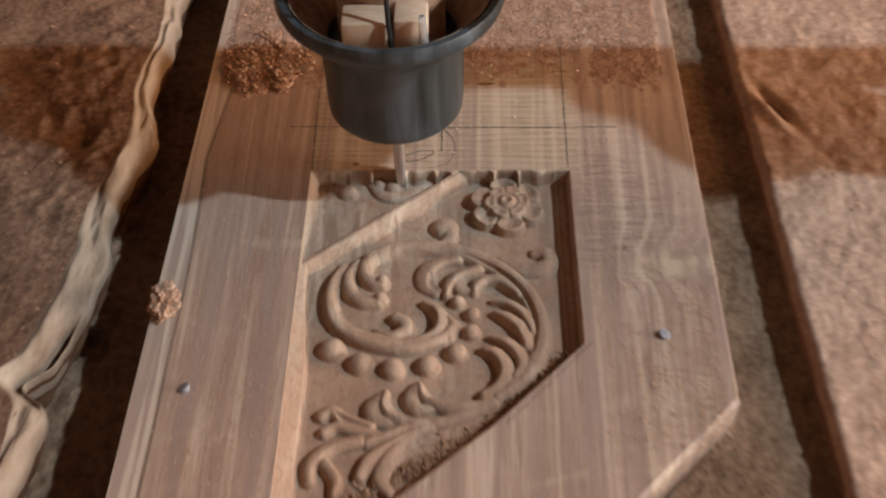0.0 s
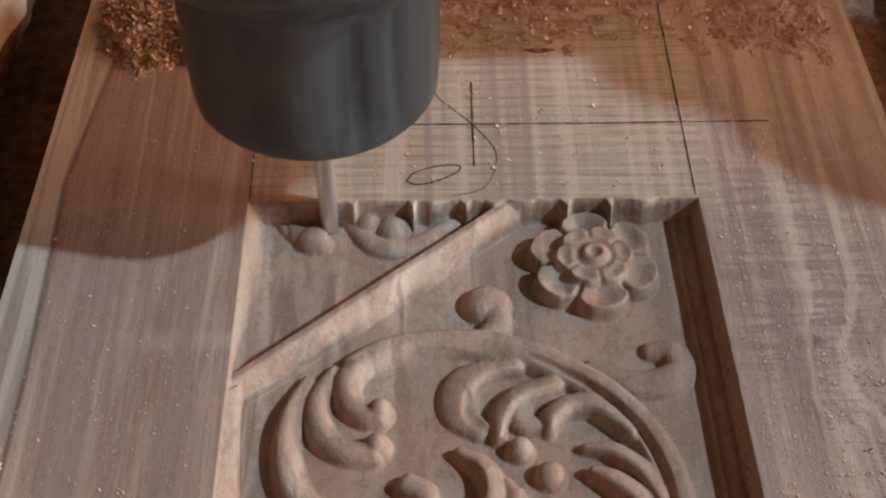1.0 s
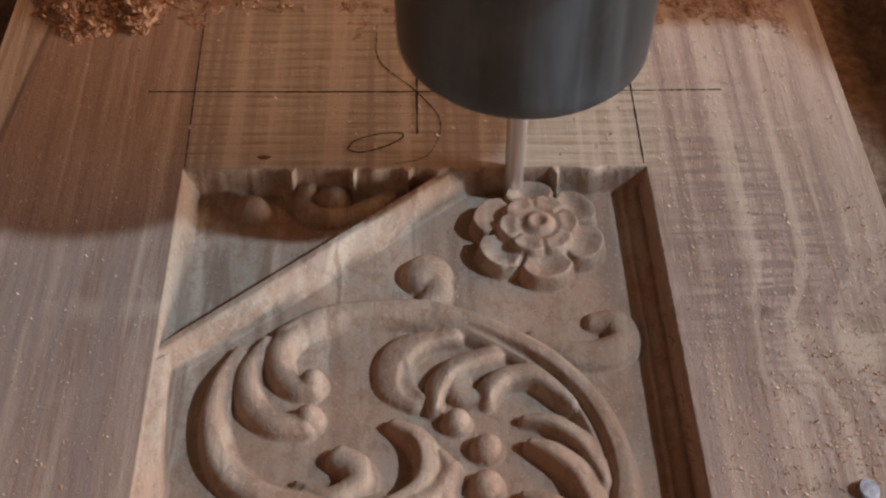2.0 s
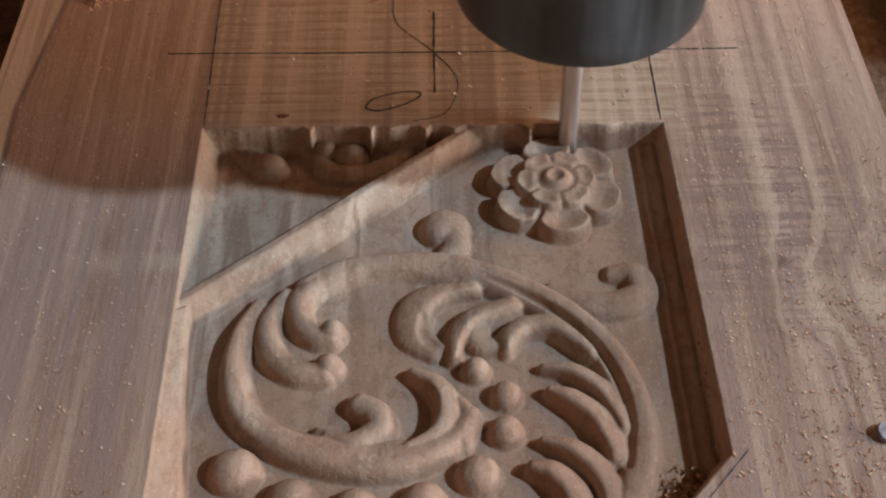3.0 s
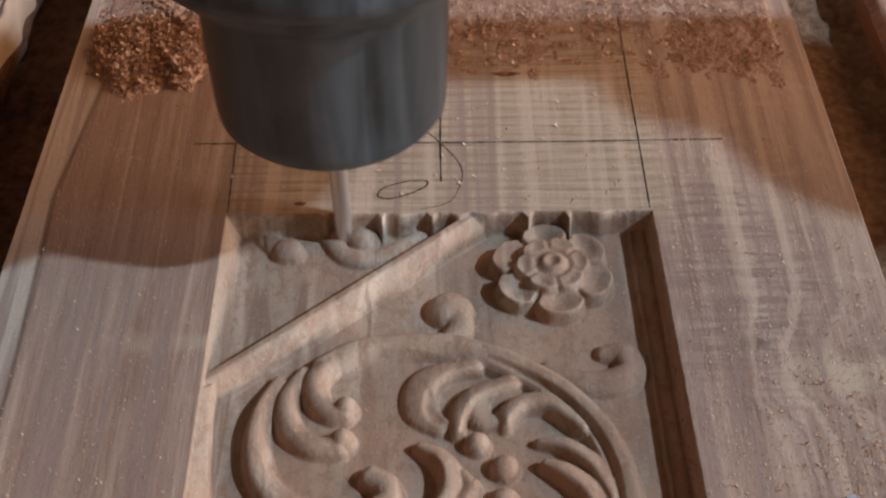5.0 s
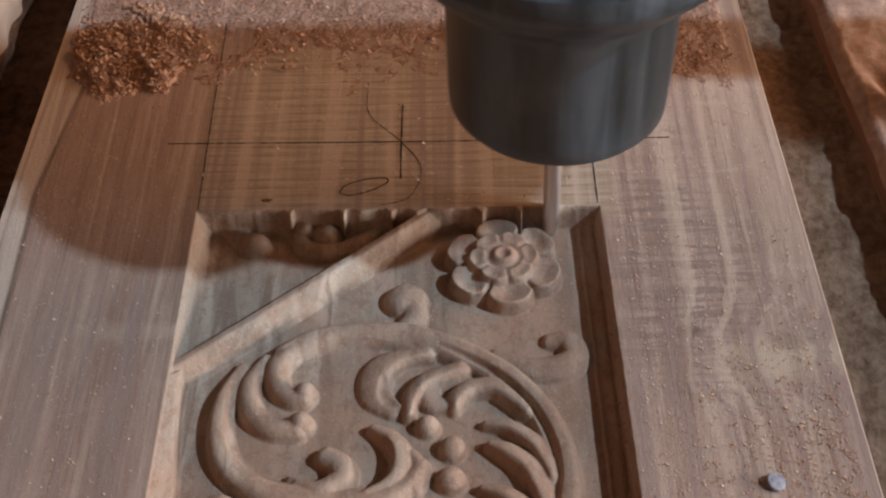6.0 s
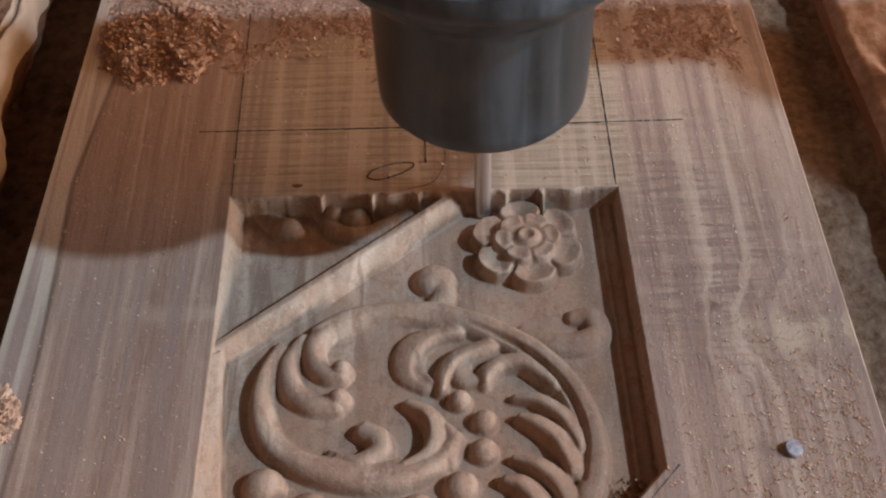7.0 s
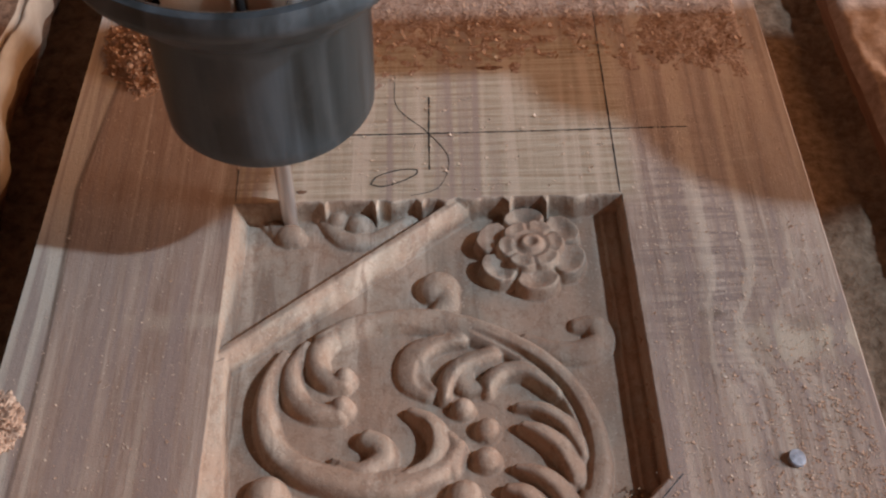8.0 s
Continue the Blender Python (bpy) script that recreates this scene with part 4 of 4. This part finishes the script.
spots = mound("sawdust_pile", -0.040, 0.104, 0.036, 0.042, 0.0058, "heap of red-brown shavings on the plank", 41)
flakes("shavings", spots, SHAVING, "curled red-brown shavings in a heap", 42, (0.0004, 0.0012))


def clump(x, y, r):
    bm = bmesh.new()
    bmesh.ops.create_icosphere(bm, subdivisions=5, radius=r)
    for v in bm.verts:
        n = v.co.normalized()
        v.co *= 0.85 + 0.34 * noise.fractal(n * 2.3 + Vector((3, 1, 2)), 1.0, 2.0, 4) + 0.16 * noise.noise(n * 14)
        v.co.z = max(v.co.z * 0.8, -r * 0.5) + r * 0.5
        v.co.y *= 1.35
    tips = [v.co + Vector((x, y, 0)) for v in bm.verts if v.co.z > 0.001]
    ob = part("sawdust_clump", bm, DUST)
    ob.matrix_basis = pose(x, y, 0)
    tagged(ob, "crumbly clump of reddish sawdust on the plank's edge", "sawdust clump")
    rng = random.Random(8)
    flakes("clump_shavings", [(*p, rng.uniform(0.5, 1.3)) for p in rng.sample(tips, min(70, len(tips)))], SHAVING, "curled shavings stuck to the clump", 43, (0.0004, 0.0013))


clump(-0.0725, -0.113, 0.0098)


def powder():
    """Patchy powder over the board's far end."""
    xs, ys = np.linspace(-0.068, 0.228, 300), np.linspace(0.060, 0.415, 330)
    gx, gy = np.meshgrid(xs, ys)
    cover = np.clip((gy - 0.085) / 0.05, -1, 1) * 0.55 + 0.7 * wave_noise(gx, gy, 34, 61, 4) + 0.25 * np.clip((gx - 0.165) / 0.05, 0, 1) * np.exp(-(((gy - 0.10) / 0.03) ** 2))
    zz = 0.0011 * np.clip(cover, -0.5, 1) + 0.0006 * wave_noise(gx, gy, 260, 62, 4) - 0.0003
    edge = smooth01(np.minimum.reduce([gx + 0.068, 0.228 - gx, 0.415 - gy, gy - 0.060]) / 0.004)
    zz = zz * edge - 0.0008 * (1 - edge)
    tagged(new("sawdust_powder", grid_mesh("sawdust_powder", xs, ys, zz, POWDER)), "thin pinkish sawdust over the plank's far end", "sawdust", kind="stuff")


powder()


def scatter():
    rng = np.random.default_rng(50)
    far, fine, pale = [], [], []
    for _ in range(3000):
        x, y = rng.uniform(-0.07, 0.23), 0.088 + abs(rng.normal(0, 0.06))
        if y < 0.40 and (y > 0.11 or rng.random() < 0.6):
            far.append((x, y, 0.0001, rng.uniform(0.4, 1.5)))
    for _ in range(3600):
        x, y = rng.uniform(0.165, 0.236), rng.uniform(-0.20, 0.12)
        pale.append((x, y, 0.0001, rng.uniform(0.10, 0.42)))
    for _ in range(1700):
        x, y = rng.uniform(-0.076, -0.004), rng.uniform(-0.26, 0.06)
        pale.append((x, y, 0.0001, rng.uniform(0.10, 0.40)))
    for _ in range(300):
        pale.append((rng.uniform(0, 0.16), rng.uniform(0.004, 0.09), 0.0001, rng.uniform(0.2, 0.7)))
    for _ in range(150):
        u, side = rng.random() ** 0.7, rng.random()
        if side < 0.45:
            x, y = 0.1600 - abs(rng.normal(0, 0.0012)), -0.060 - 0.078 * rng.random()
        else:
            x, y = 0.158 - 0.085 * u - 0.004 * rng.random(), -0.141 - 0.085 * u * 1.02 + 0.007 * rng.random()
        fine.append((x, y, -0.0075 + 0.004 * rng.random(), rng.uniform(0.18, 0.5)))
    curls = []
    for _ in range(2600):
        x, y = 0.236 - abs(rng.normal(0, 0.034)), -0.21 + abs(rng.normal(0, 0.075))
        if x > 0.1625 and (x - 0.1625) * 0.67 + (y + 0.142) * -0.745 > -0.4:
            curls.append((x, y, 0.0001, rng.uniform(0.10, 0.42)))
    for _ in range(700):
        x, y = -0.004 - abs(rng.normal(0, 0.03)), -0.26 + abs(rng.normal(0, 0.07))
        curls.append((x, y, 0.0001, rng.uniform(0.12, 0.4)))
    low = []
    for _ in range(1500):
        u, deep = rng.random(), abs(rng.normal(0, 0.0055))
        if u < 0.5:
            x, y = 0.157 - 0.100 * u - 0.745 * deep, -0.1415 - 0.113 * u + 0.667 * deep
        else:
            x, y = 0.107 - 0.144 * (u - 0.5) - 0.513 * deep, -0.198 - 0.086 * (u - 0.5) + 0.859 * deep
        low.append((x, y, -0.0112 + 0.35 * max(0.0, 0.009 - deep) * rng.random(), rng.uniform(0.4, 1.3)))
    flakes("groove_dust", low, FIBRE, "dark dusty fibres lying along the slanting wall", 55, (0.0006, 0.0019))
    on = lambda rows: [p for p in rows if edge_left(p[1]) + 0.004 < p[0] < edge_right(p[1]) - 0.004]
    far, pale, curls = on(far), on(pale), on(curls)
    flakes("reddish_chips", curls, SHAVING, "small reddish curls strewn over the plank's corner", 56, (0.0007, 0.0024))
    flakes("far_chips", far, SHAVING, "scattered sawdust flakes over the plank's far end", 51, (0.0004, 0.0013))
    flakes("pale_chips", pale, CHIP, "tiny pale wood chips strewn on the plank", 52, (0.0006, 0.0017))
    flakes("pocket_chips", fine, SHAVING, "chips lodged along the pocket's walls", 53)
    loose = []
    for _ in range(3200):
        x = rng.uniform(0.302, 0.46) if rng.random() < 0.55 else rng.uniform(-0.40, -0.135)
        loose.append((x, rng.uniform(-0.3, 0.4), 0.0035 if x < 0 else 0.0012, rng.uniform(0.25, 0.8)))
    flakes("loose_chips", loose, SHAVING, "sawdust flakes strewn over the neighbouring planks", 54, (0.0008, 0.0024))


scatter()


def motions():
    rows = [(0.0, 0.0555), (0.3, 0.0305), (0.55, 0.0100), (0.65, 0.0072), (0.75, 0.0090), (1.0, 0.0285), (1.5, 0.0730), (2.1, 0.1225), (2.4, 0.1500), (2.53, 0.1580),
            (2.65, 0.1540), (3.3, 0.0947), (3.9, 0.0414), (4.2, 0.0180), (4.4, 0.0085), (4.52, 0.0065), (4.65, 0.0120), (5.2, 0.0650), (5.8, 0.1180), (6.15, 0.1520),
            (6.27, 0.1565), (6.4, 0.1500), (7.0, 0.1040), (7.5, 0.0625), (8.0, 0.0225)]
    walk(main, [(t, pose(x, -0.003, 0)) for t, x in rows])
    # offset and height chosen for where its shadow falls
    walk(side, [(t, pose(x + 0.430, -0.003, 0.08)) for t, x in rows])


motions()
